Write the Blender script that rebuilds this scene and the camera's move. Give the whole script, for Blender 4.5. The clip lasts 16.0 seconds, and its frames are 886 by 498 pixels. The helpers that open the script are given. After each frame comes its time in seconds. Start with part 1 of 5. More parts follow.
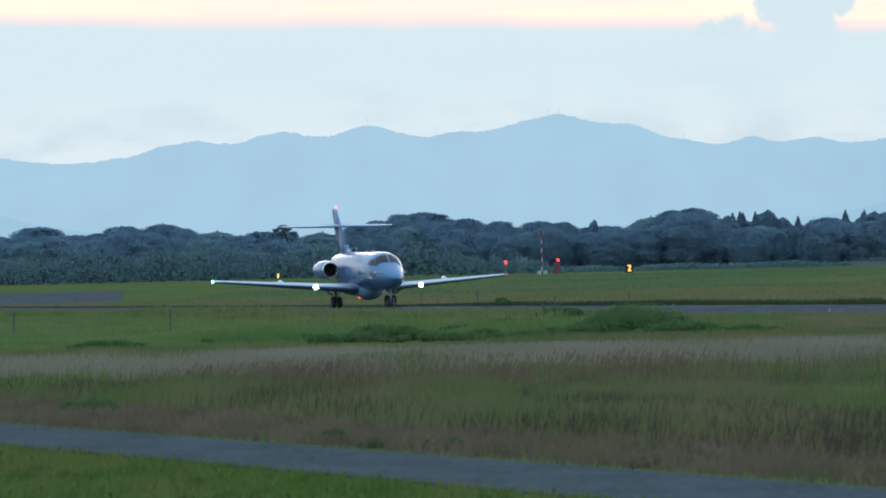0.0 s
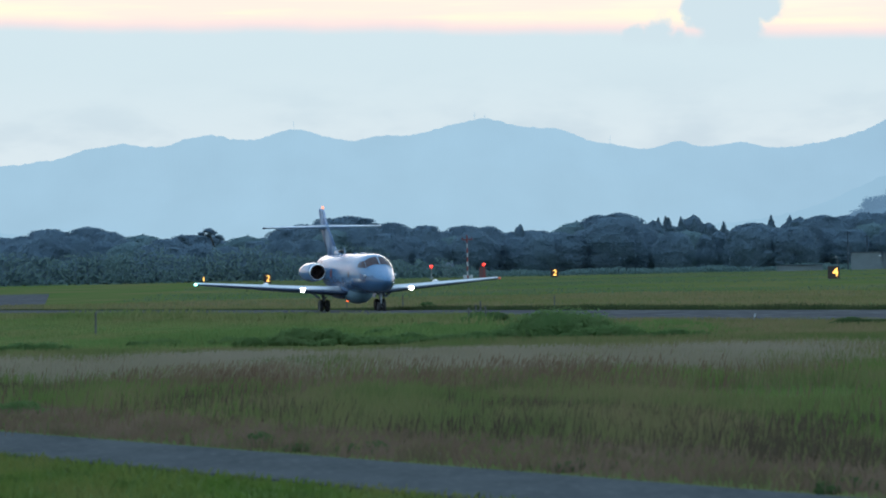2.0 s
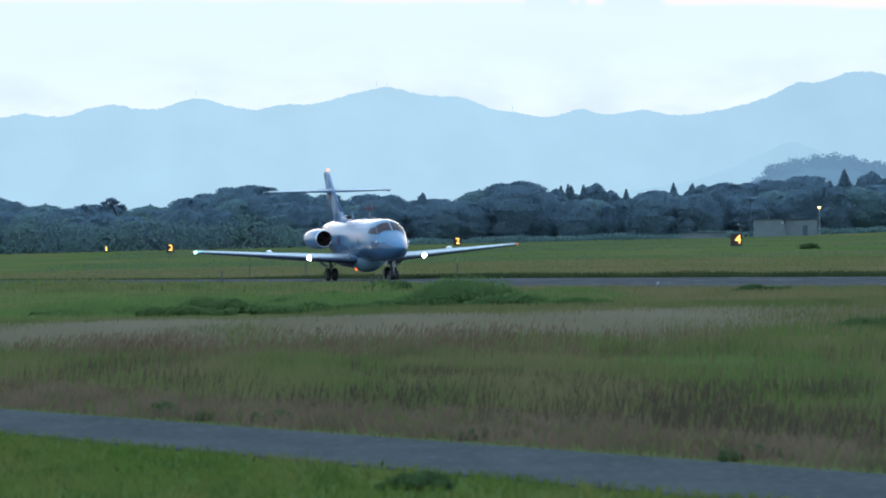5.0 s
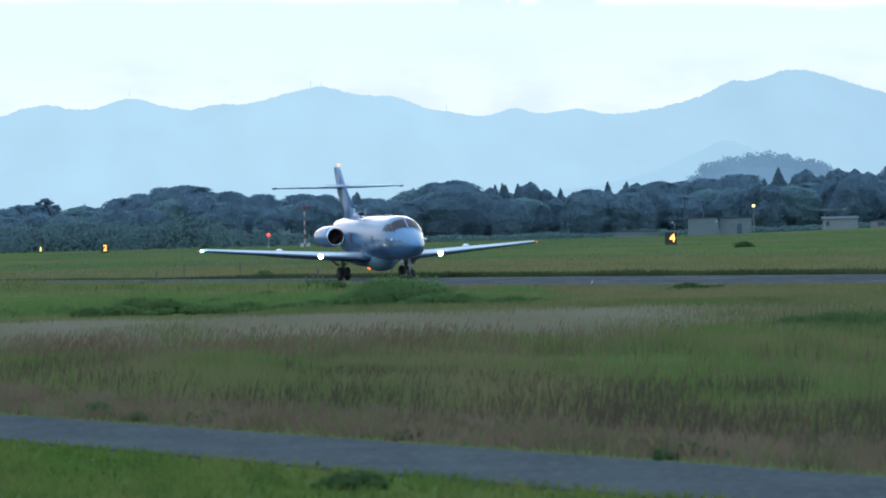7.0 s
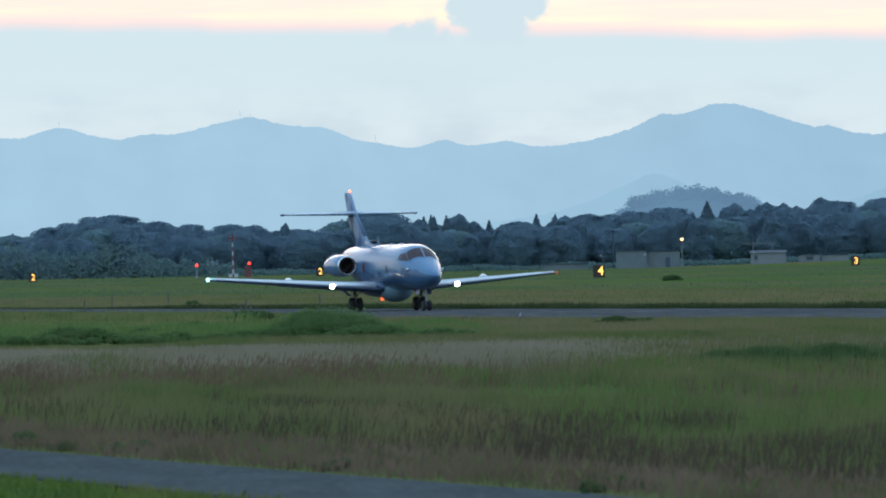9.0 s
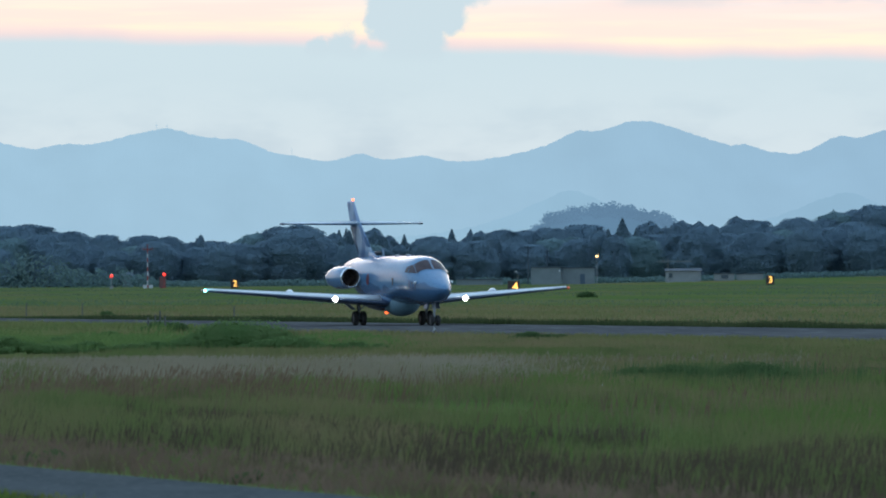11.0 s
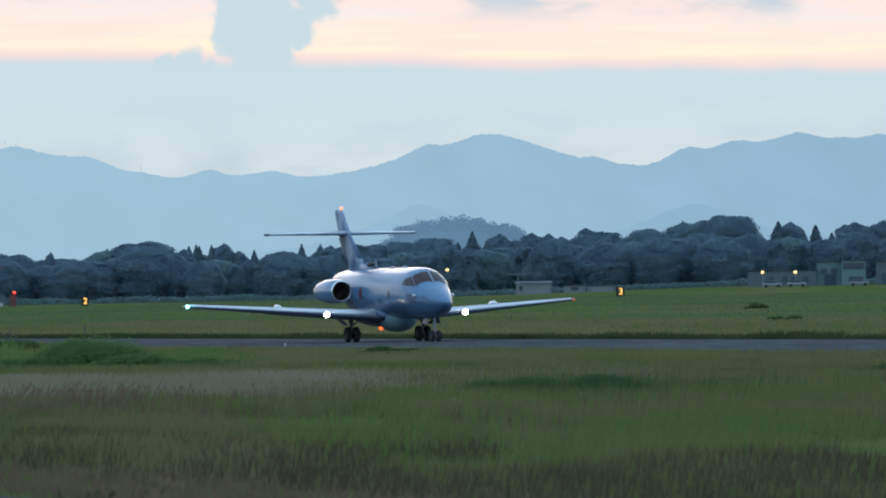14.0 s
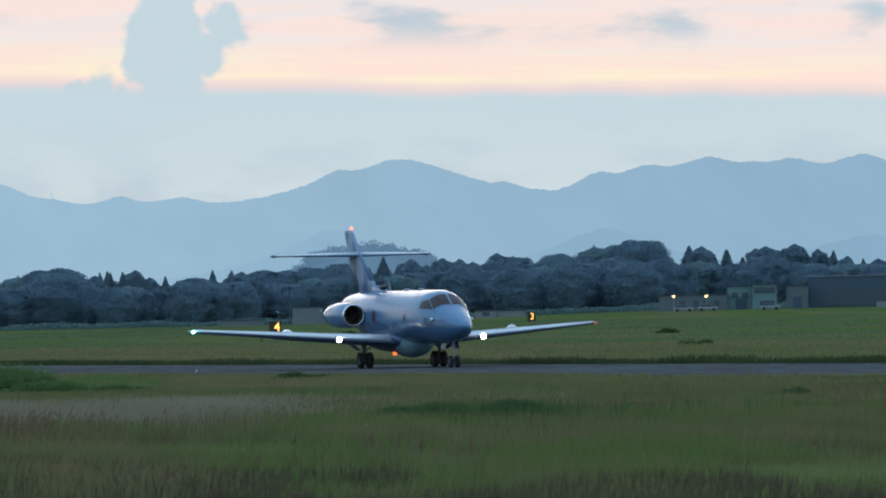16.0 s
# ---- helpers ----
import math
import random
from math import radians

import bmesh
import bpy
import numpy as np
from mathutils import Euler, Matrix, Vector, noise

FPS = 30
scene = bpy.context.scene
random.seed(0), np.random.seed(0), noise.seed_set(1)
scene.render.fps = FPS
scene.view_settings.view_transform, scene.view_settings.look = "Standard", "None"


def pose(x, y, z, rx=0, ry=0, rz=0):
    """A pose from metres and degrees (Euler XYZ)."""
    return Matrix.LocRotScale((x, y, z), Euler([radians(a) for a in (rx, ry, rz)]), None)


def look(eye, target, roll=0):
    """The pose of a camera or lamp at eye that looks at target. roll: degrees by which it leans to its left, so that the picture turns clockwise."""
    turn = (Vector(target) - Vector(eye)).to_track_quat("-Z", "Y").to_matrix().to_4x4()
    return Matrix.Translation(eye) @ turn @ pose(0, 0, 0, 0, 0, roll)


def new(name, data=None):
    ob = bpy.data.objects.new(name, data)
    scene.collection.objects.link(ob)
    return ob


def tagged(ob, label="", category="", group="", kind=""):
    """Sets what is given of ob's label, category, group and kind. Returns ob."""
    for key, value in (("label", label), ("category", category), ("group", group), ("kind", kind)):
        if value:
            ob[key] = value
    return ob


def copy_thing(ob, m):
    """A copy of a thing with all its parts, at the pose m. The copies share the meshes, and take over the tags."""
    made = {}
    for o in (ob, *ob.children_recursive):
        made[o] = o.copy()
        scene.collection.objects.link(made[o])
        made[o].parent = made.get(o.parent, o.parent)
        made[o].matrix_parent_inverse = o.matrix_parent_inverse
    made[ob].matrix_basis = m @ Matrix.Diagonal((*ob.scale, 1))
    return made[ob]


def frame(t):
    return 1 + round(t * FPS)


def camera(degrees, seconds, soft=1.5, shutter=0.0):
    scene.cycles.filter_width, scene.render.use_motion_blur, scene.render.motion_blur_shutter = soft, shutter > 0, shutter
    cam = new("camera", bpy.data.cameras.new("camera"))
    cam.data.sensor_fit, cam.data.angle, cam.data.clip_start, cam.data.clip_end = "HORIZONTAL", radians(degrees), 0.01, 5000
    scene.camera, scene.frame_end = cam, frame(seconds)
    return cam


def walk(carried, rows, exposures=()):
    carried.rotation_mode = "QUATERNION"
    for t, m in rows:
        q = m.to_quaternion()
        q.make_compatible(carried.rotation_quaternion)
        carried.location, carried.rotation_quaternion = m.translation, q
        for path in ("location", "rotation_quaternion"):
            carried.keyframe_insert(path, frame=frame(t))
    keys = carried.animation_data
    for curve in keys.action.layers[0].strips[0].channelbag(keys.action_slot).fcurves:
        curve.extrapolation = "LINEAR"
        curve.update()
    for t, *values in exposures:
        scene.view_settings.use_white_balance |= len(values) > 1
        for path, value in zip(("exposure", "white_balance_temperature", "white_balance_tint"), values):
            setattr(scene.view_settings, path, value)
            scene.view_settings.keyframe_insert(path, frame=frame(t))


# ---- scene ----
EYE = Vector((0.0, 0.0, 2.03))
# seconds, pan to the right, tilt up, roll (degrees)
PANS = (
    (0, 0.6161, 0.1160, -1.361),
    (0.5, 0.6992, 0.0808, -1.365),
    (1, 0.7931, 0.0531, -1.285),
    (1.5, 0.9819, 0.0805, -1.258),
    (2, 1.1059, 0.1320, -1.168),
    (2.5, 1.1823, 0.1599, -1.014),
    (3, 1.2857, 0.1009, -1.110),
    (3.5, 1.4926, 0.0003, -1.256),
    (4, 1.5864, -0.0489, -1.311),
    (6.5, 2.0682, -0.1081, -1.500),
    (7, 2.1726, -0.1044, -1.540),
    (7.5, 2.2800, -0.0828, -1.436),
    (8, 2.4198, -0.0534, -1.206),
    (8.5, 2.5225, 0.0021, -1.198),
    (9, 2.6492, 0.0928, -1.171),
    (9.5, 2.7741, 0.1684, -0.982),
    (12, 3.3482, 0.1766, -0.258),
    (12.5, 3.6317, 0.1694, -0.541),
    (13, 3.7952, 0.2066, -0.952),
    (13.5, 4.0307, 0.2582, -0.950),
    (14, 4.1980, 0.2617, -1.032),
    (14.5, 4.4162, 0.2795, -0.964),
    (15, 4.5755, 0.3563, -0.960),
    (15.5, 4.6665, 0.4252, -1.021),
    (16, 4.7870, 0.4178, -1.254),
)
EXPOSURES = ((0.0, 0.13), (1.0, 0.16), (2.0, 0.07), (3.0, 0.11), (4.0, 0.32), (6.5, 0.38), (7.0, 0.40), (8.0, 0.32), (9.0, 0.08), (9.5, 0.0), (12.5, 0.0), (14.0, -0.04), (16.0, -0.14))


def aim(pan, tilt, roll):
    a, e = radians(pan), radians(tilt)
    way = Vector((math.sin(a) * math.cos(e), math.cos(a) * math.cos(e), math.sin(e)))
    return look(EYE, EYE + way * 100, roll)


cam = camera(5.827, 16.0, soft=1.9)
cam.data.dof.use_dof, cam.data.dof.focus_distance, cam.data.dof.aperture_fstop = True, 390.0, 10.0
walk(cam, [(t, aim(a, e, r)) for t, a, e, r in PANS], EXPOSURES)


# ---- world, sun ----
def make_world():
    w = bpy.data.worlds.new("dusk_sky")
    scene.world = w
    w.use_nodes = True
    nt = w.node_tree
    nt.nodes.clear()
    N, L = nt.nodes.new, nt.links.new

    def math_(op, a, b=None, c=None, clamp=False):
        n = N("ShaderNodeMath")
        n.operation, n.use_clamp = op, clamp
        for i, v in enumerate((a, b, c)):
            if v is None:
                continue
            if isinstance(v, (int, float)):
                n.inputs[i].default_value = v
            else:
                L(v, n.inputs[i])
        return n.outputs[0]

    def step(v, lo, hi):
        n = N("ShaderNodeMapRange")
        n.interpolation_type = "SMOOTHSTEP"
        L(v, n.inputs[0])
        n.inputs[1].default_value, n.inputs[2].default_value = lo, hi
        return n.outputs[0]

    def mix(f, a, b):
        n = N("ShaderNodeMix")
        n.data_type = "RGBA"
        L(f, n.inputs[0])
        for v, k in ((a, 6), (b, 7)):
            if isinstance(v, tuple):
                n.inputs[k].default_value = (*v, 1)
            else:
                L(v, n.inputs[k])
        return n.outputs[2]

    tc = N("ShaderNodeTexCoord")
    sep = N("ShaderNodeSeparateXYZ")
    L(tc.outputs["Generated"], sep.inputs[0])
    x, y, z = sep.outputs
    deg = 180 / math.pi
    az = math_("MULTIPLY", math_("ARCTAN2", x, y), deg)
    el = math_("MULTIPLY", math_("ARCSINE", z), deg)

    def cloud_noise(sx, sy, scale, detail=5.0, seed=0.0, rough=0.55):
        c = N("ShaderNodeCombineXYZ")
        L(math_("MULTIPLY", az, sx), c.inputs[0])
        L(math_("MULTIPLY", el, sy), c.inputs[1])
        c.inputs[2].default_value = seed
        n = N("ShaderNodeTexNoise")
        L(c.outputs[0], n.inputs["Vector"])
        n.inputs["Scale"].default_value = scale
        n.inputs["Detail"].default_value = detail
        n.inputs["Roughness"].default_value = rough
        return n.outputs[0]

    sky = N("ShaderNodeTexSky")
    sky.sky_type = "NISHITA"
    sky.sun_disc = False
    sky.sun_elevation, sky.sun_rotation = radians(4), radians(3)
    nish = N("ShaderNodeMix")
    nish.data_type, nish.blend_type = "RGBA", "MULTIPLY"
    nish.inputs[0].default_value = 1.0
    L(sky.outputs[0], nish.inputs[6])
    nish.inputs[7].default_value = (0.06, 0.06, 0.06, 1)
    high = N("ShaderNodeMix")
    high.data_type, high.blend_type = "RGBA", "ADD"
    high.inputs[0].default_value = 1.0
    L(nish.outputs[2], high.inputs[6])
    high.inputs[7].default_value = (0.46, 0.70, 0.98, 1)

    # pale evening cloud deck near the horizon, with soft patches
    soft = cloud_noise(0.9, 2.2, 1.3, 4, 3.0)
    deck = mix(step(soft, 0.40, 0.68), (0.69, 0.785, 0.835), (0.575, 0.68, 0.755))
    deck = mix(step(el, 0.6, 1.5), deck, (0.63, 0.765, 0.825))
    # lit gap above the deck: yellow at its foot, pink above
    wob = cloud_noise(0.5, 0.5, 2.2, 4, 7.0)
    foot = math_("ADD", math_("MULTIPLY", az, -0.030), math_("ADD", math_("MULTIPLY", wob, 0.10), 1.53))
    h = math_("SUBTRACT", el, foot)
    streak = cloud_noise(0.35, 5.0, 1.6, 4, 11.0)
    glow = mix(step(streak, 0.42, 0.62), (1.09, 0.86, 0.76), (1.09, 0.95, 0.74))
    pink = mix(step(streak, 0.40, 0.65), (1.05, 0.86, 0.80), (0.95, 0.88, 0.88))
    lit = mix(step(h, 0.12, 0.42), glow, pink)
    lit = mix(step(h, 0.02, 0.12), (0.90, 0.76, 0.76), lit)
    # grey-blue puffs over the lit gap
    puff = cloud_noise(0.8, 2.2, 1.2, 4, 19.0)
    lit = mix(math_("MULTIPLY", step(puff, 0.50, 0.68), step(h, 0.25, 0.5)), lit, (0.58, 0.68, 0.76))
    # the colours belong to the quarter of the sunset
    lit = mix(step(math_("ABSOLUTE", math_("SUBTRACT", az, 3.0)), 20.0, 60.0), lit, (0.50, 0.62, 0.76))
    low = mix(step(h, -0.03, 0.05), deck, lit)
    # one towering cumulus that stands up out of the deck
    edge = cloud_noise(1.0, 1.0, 5.0, 5, 23.0)
    shape = None
    for ca, ce, cr in ((3.0, 1.67, 0.27), (2.98, 1.86, 0.28), (3.07, 2.06, 0.14), (3.24, 1.71, 0.15), (3.38, 1.92, 0.16), (3.29, 1.81, 0.11), (3.46, 1.88, 0.10), (2.55, 1.53, 0.11), (2.40, 1.49, 0.09), (2.68, 1.47, 0.07), (3.03, 1.51, 0.24)):
        da, de = math_("SUBTRACT", az, ca), math_("SUBTRACT", el, ce)
        dist = math_("SQRT", math_("ADD", math_("MULTIPLY", da, da), math_("MULTIPLY", de, de)))
        d = math_("SUBTRACT", cr, dist)
        shape = d if shape is None else math_("MAXIMUM", shape, d)
    shape = math_("ADD", shape, math_("MULTIPLY", math_("SUBTRACT", edge, 0.5), 0.26))
    low = mix(math_("MULTIPLY", step(shape, -0.02, 0.05), step(h, -0.12, 0.0)), low, (0.615, 0.745, 0.81))
    out = mix(step(el, 2.5, 14.0), low, high.outputs[2])
    out = mix(step(el, -0.4, 0.0), (0.10, 0.12, 0.10), out)
    bg = N("ShaderNodeBackground")
    L(out, bg.inputs[0])
    bg.inputs[1].default_value = 1.0
    L(bg.outputs[0], N("ShaderNodeOutputWorld").inputs[0])


make_world()
sun_data = bpy.data.lights.new("sun", "SUN")
sun_data.energy, sun_data.angle, sun_data.color = 0.3, radians(25), (1.0, 0.94, 0.90)
sun = new("sun", sun_data)
sun.matrix_world = look((0, 0, 0), (-math.sin(radians(3)), -math.cos(radians(3)), -math.tan(radians(12))))


# ---- materials ----
def material(name, colour, rough=0.7, metal=0.0, second=None, scale=4.0, contrast=(0.35, 0.65), bump=0.0,
             island=0.0, emit=None, power=0.0, stretch=(1, 1, 1), third=None, scale2=40.0, coat=0.0, space="Object", spec=0.5):
    m = bpy.data.materials.new(name)
    m.use_nodes = True
    nt = m.node_tree
    N, L = nt.nodes.new, nt.links.new
    p = nt.nodes["Principled BSDF"]
    p.inputs["Roughness"].default_value, p.inputs["Metallic"].default_value = rough, metal
    p.inputs["Base Color"].default_value = (*colour, 1)
    p.inputs["Coat Weight"].default_value = coat
    p.inputs["Specular IOR Level"].default_value = spec
    if emit:
        p.inputs["Emission Color"].default_value, p.inputs["Emission Strength"].default_value = (*emit, 1), power
    if second:
        tc, mp = N("ShaderNodeTexCoord"), N("ShaderNodeMapping")
        L(tc.outputs[space], mp.inputs[0])
        mp.inputs["Scale"].default_value = stretch

        def noise_(s, d):
            n = N("ShaderNodeTexNoise")
            L(mp.outputs[0], n.inputs["Vector"])
            n.inputs["Scale"].default_value, n.inputs["Detail"].default_value = s, d
            return n.outputs[0]

        def ramp(v, lo, hi):
            r = N("ShaderNodeMapRange")
            L(v, r.inputs[0])
            r.inputs[1].default_value, r.inputs[2].default_value = lo, hi
            return r.outputs[0]

        def mix(f, a, b):
            x = N("ShaderNodeMix")
            x.data_type = "RGBA"
            L(f, x.inputs[0])
            for v, k in ((a, 6), (b, 7)):
                if isinstance(v, tuple):
                    x.inputs[k].default_value = (*v, 1)
                else:
                    L(v, x.inputs[k])
            return x.outputs[2]

        big = noise_(scale, 5)
        f = ramp(big, *contrast)
        if island:
            g = N("ShaderNodeNewGeometry")
            a = N("ShaderNodeMix")
            a.inputs[0].default_value = island
            L(f, a.inputs[2])
            L(g.outputs["Random Per Island"], a.inputs[3])
            f = a.outputs[0]
        c = mix(f, colour, second)
        fine = noise_(scale2, 3)
        if third:
            c = mix(ramp(fine, 0.5, 0.72), c, third)
        L(c, p.inputs["Base Color"])
        if bump:
            b = N("ShaderNodeBump")
            b.inputs["Strength"].default_value, b.inputs["Distance"].default_value = bump, 0.05
            L(fine, b.inputs["Height"])
            L(b.outputs[0], p.inputs["Normal"])
    return m


def part(name, bm, mat, parent=None, label="", smooth=False):
    me = bpy.data.meshes.new(name)
    bm.to_mesh(me)
    bm.free()
    return put(name, me, mat, parent, label, smooth)


def put(name, me, mat, parent=None, label="", smooth=False):
    for m in mat if isinstance(mat, (list, tuple)) else (mat,):
        me.materials.append(m)
    if smooth:
        me.polygons.foreach_set("use_smooth", [True] * len(me.polygons))
    ob = new(name, me)
    ob.parent = parent
    return tagged(ob, label)


def box(bm, cx, cy, cz, sx, sy, sz, bevel=0.0, m=None):
    r = bmesh.ops.create_cube(bm, size=1.0)
    vs = r["verts"]
    bmesh.ops.scale(bm, vec=(sx, sy, sz), verts=vs)
    if bevel:
        es = list({e for v in vs for e in v.link_edges})
        vs = list({v for f in bmesh.ops.bevel(bm, geom=es, offset=bevel, segments=1, affect="EDGES", profile=0.5)["faces"] for v in f.verts} | {v for v in vs if v.is_valid})
    if m is not None:
        bmesh.ops.transform(bm, matrix=m, verts=vs)
    bmesh.ops.translate(bm, vec=(cx, cy, cz), verts=vs)
    return bm


def rod(bm, a, b, r1, r2=None, seg=8):
    a, b = Vector(a), Vector(b)
    d = b - a
    m = Matrix.Translation((a + b) / 2) @ d.to_track_quat("Z", "Y").to_matrix().to_4x4()
    bmesh.ops.create_cone(bm, cap_ends=True, segments=seg, radius1=r1, radius2=r1 if r2 is None else r2, depth=d.length, matrix=m)
    return bm


def empty(name, m=None, **tags):
    ob = new(name)
    ob.empty_display_size = 0.5
    if m is not None:
        ob.matrix_basis = m
    return tagged(ob, **tags)


def polar(azimuth, dist, z=0.0):
    a = radians(azimuth)
    return Vector((dist * math.sin(a), dist * math.cos(a), z))


def smooth01(v, lo, hi):
    t = np.clip((v - lo) / (hi - lo), 0, 1)
    return t * t * (3 - 2 * t)


M_GROUND = material("meadow_ground", (0.098, 0.140, 0.042), 0.95, second=(0.158, 0.142, 0.062), scale=0.05, contrast=(0.42, 0.66),
                    third=(0.080, 0.122, 0.036), scale2=0.16, bump=0.3, spec=0.0, stretch=(1, 0.14, 1))
M_ASPHALT = material("old_asphalt", (0.098, 0.106, 0.108), 0.95, second=(0.074, 0.082, 0.084), scale=0.9, third=(0.122, 0.128, 0.126), scale2=9.0, bump=0.2, spec=0.0, stretch=(1, 0.25, 1))
M_TAXI = material("taxiway_asphalt", (0.112, 0.110, 0.110), 0.95, second=(0.080, 0.080, 0.082), scale=0.25, third=(0.15, 0.15, 0.152), scale2=1.2, bump=0.1, spec=0.0, stretch=(1, 0.12, 1))


# ---- the ground ----
def rise(x, y):
    """The far field climbs a little towards the woods."""
    d, a = np.hypot(x, y), np.degrees(np.arctan2(x, np.maximum(y, 1)))
    return smooth01(d, 1600, 1860) * (0.2 + 1.3 * smooth01(a, 3.8, 6.5)) * (y > 0)


def make_ground():
    xs = np.concatenate([np.linspace(-4800, -160, 12), np.linspace(-120, 480, 61), np.linspace(560, 4800, 12)])
    ys = np.concatenate([np.linspace(-4800, -60, 10), np.linspace(0, 2400, 121), np.linspace(2600, 4900, 8)])
    X, Y = np.meshgrid(xs, ys)
    Z = rise(X, Y)
    nx, ny = len(xs), len(ys)
    idx = np.arange(nx * ny).reshape(ny, nx)
    faces = np.stack([idx[:-1, :-1], idx[:-1, 1:], idx[1:, 1:], idx[1:, :-1]], -1).reshape(-1, 4)
    me = bpy.data.meshes.new("ground")
    me.from_pydata(np.stack([X, Y, Z], -1).reshape(-1, 3).tolist(), [], faces.tolist())
    tagged(put("ground", me, M_GROUND, None, "wide flat airfield meadow of green and brown grass"), category="ground", kind="structure")


make_ground()


def strip(name, a, b, c, d, z, thick, mat, label, category):
    """A paved strip, a slab with the four corners a to d on plan."""
    bm = bmesh.new()
    low = [bm.verts.new((p[0], p[1], -0.3)) for p in (a, b, c, d)]
    top = [bm.verts.new((p[0], p[1], z)) for p in (a, b, c, d)]
    bm.faces.new(top)
    for i in range(4):
        j = (i + 1) % 4
        bm.faces.new((low[i], low[j], top[j], top[i]))
    bmesh.ops.recalc_face_normals(bm, faces=bm.faces)
    return tagged(part(name, bm, mat, None, label), category=category, kind="structure")


HEADING = 10.78  # the taxiway and the jet, degrees to the right of straight towards the camera
FWD = Vector((math.sin(radians(HEADING)), -math.cos(radians(HEADING)), 0))
SIDE = Vector((math.cos(radians(HEADING)), math.sin(radians(HEADING)), 0))


def along(s, o, z=0.0):
    """A point s metres along the taxiway's direction and o metres to its far side."""
    return FWD * s + SIDE * o + Vector((0, 0, z))

strip("road_1", (-63.94, 400), (-65.6, 400), (9.2, 40), (12.02, 40), 0.02, 0.3, M_ASPHALT, "narrow grey asphalt perimeter road between grass", "road")
strip("taxiway", along(-900, 59.2), along(-900, 73.2), along(100, 103.2), along(100, 83.2), 0.02, 0.3, M_TAXI, "grey concrete taxiway with grass on both sides", "taxiway")
strip("crossing_taxiway", (-14.5, 540), (-27, 1040), (-330, 1240), (-330, 620), 0.016, 0.3, M_TAXI, "grey paved taxiway that leads off between grass", "taxiway")


# ---- mass builders ----
def mesh_of(name, co, size):
    """A mesh of separate faces with size corners each, from an array of corners."""
    co = np.asarray(co, dtype=np.float32).reshape(-1, 3)
    n = len(co) // size
    me = bpy.data.meshes.new(name)
    me.vertices.add(len(co))
    me.vertices.foreach_set("co", co.ravel())
    me.loops.add(len(co))
    me.loops.foreach_set("vertex_index", np.arange(len(co), dtype=np.int32))
    me.polygons.add(n)
    me.polygons.foreach_set("loop_start", np.arange(0, len(co), size, dtype=np.int32))
    me.update(calc_edges=True)
    return me


def blades(rng, x, y, h, w, lean, z=None):
    """One bent, tapered blade at each place."""
    n = len(x)
    a, b = rng.uniform(0, 2 * math.pi, n), rng.uniform(0, 2 * math.pi, n)
    z = np.zeros(n) if z is None else z
    wx, wy = np.cos(a) * w / 2, np.sin(a) * w / 2
    lx, ly = np.cos(b) * lean * h + 0.04 * h, np.sin(b) * lean * h
    p0 = np.stack([x - wx, y - wy, z - 0.02], -1)
    p1 = np.stack([x + wx, y + wy, z - 0.02], -1)
    p2 = np.stack([x + wx * 0.7 + lx * 0.4, y + wy * 0.7 + ly * 0.4, z + h * 0.6], -1)
    p3 = np.stack([x + lx, y + ly, z + h], -1)
    return np.stack([p0, p1, p2, p3], 1)


def plumes(rng, x, y, z, size, w):
    """Feathery seed heads, slim diamonds that nod with the wind."""
    n = len(x)
    a = rng.uniform(0, 2 * math.pi, n)
    wx, wy = np.cos(a) * w, np.sin(a) * w
    nod = rng.uniform(0.1, 0.5, n) * size
    p0 = np.stack([x, y, z], -1)
    p1 = np.stack([x + wx + nod * 0.4, y + wy, z + size * 0.45], -1)
    p2 = np.stack([x + nod, y, z + size], -1)
    p3 = np.stack([x - wx + nod * 0.4, y - wy, z + size * 0.45], -1)
    return np.stack([p0, p1, p2, p3], 1)


def wedge(rng, n, a0, a1, d0, d1, patch=0.0, size=6.0, seed=0.0):
    """Places spread over a stretch of meadow; patch thins them out in drifts."""
    a, d = rng.uniform(a0, a1, n), np.sqrt(rng.uniform(d0 * d0, d1 * d1, n))
    x, y = d * np.sin(np.radians(a)), d * np.cos(np.radians(a))
    if patch:
        v = np.zeros(n)
        for k in range(4):
            t = rng.uniform(0, math.pi, 1)
            f = 2 * math.pi / size * rng.uniform(0.5, 1.8)
            v += np.sin((x * np.cos(t) + y * np.sin(t) * 0.3) * f + rng.uniform(0, 6))
        keep = v > rng.uniform(-2.5, 2.5, n) * (1 - patch) + (patch - 0.5) * 1.2
        x, y = x[keep], y[keep]
    return x, y


def road_side(x, y):
    """Metres beyond the far edge of the perimeter road."""
    return (x - 20.46) * 0.978 + y * 0.2064


def grass(name, label, mat, co):
    return tagged(put(name, mesh_of(name, co, 4), mat, None, label), category="grass", kind="stuff")


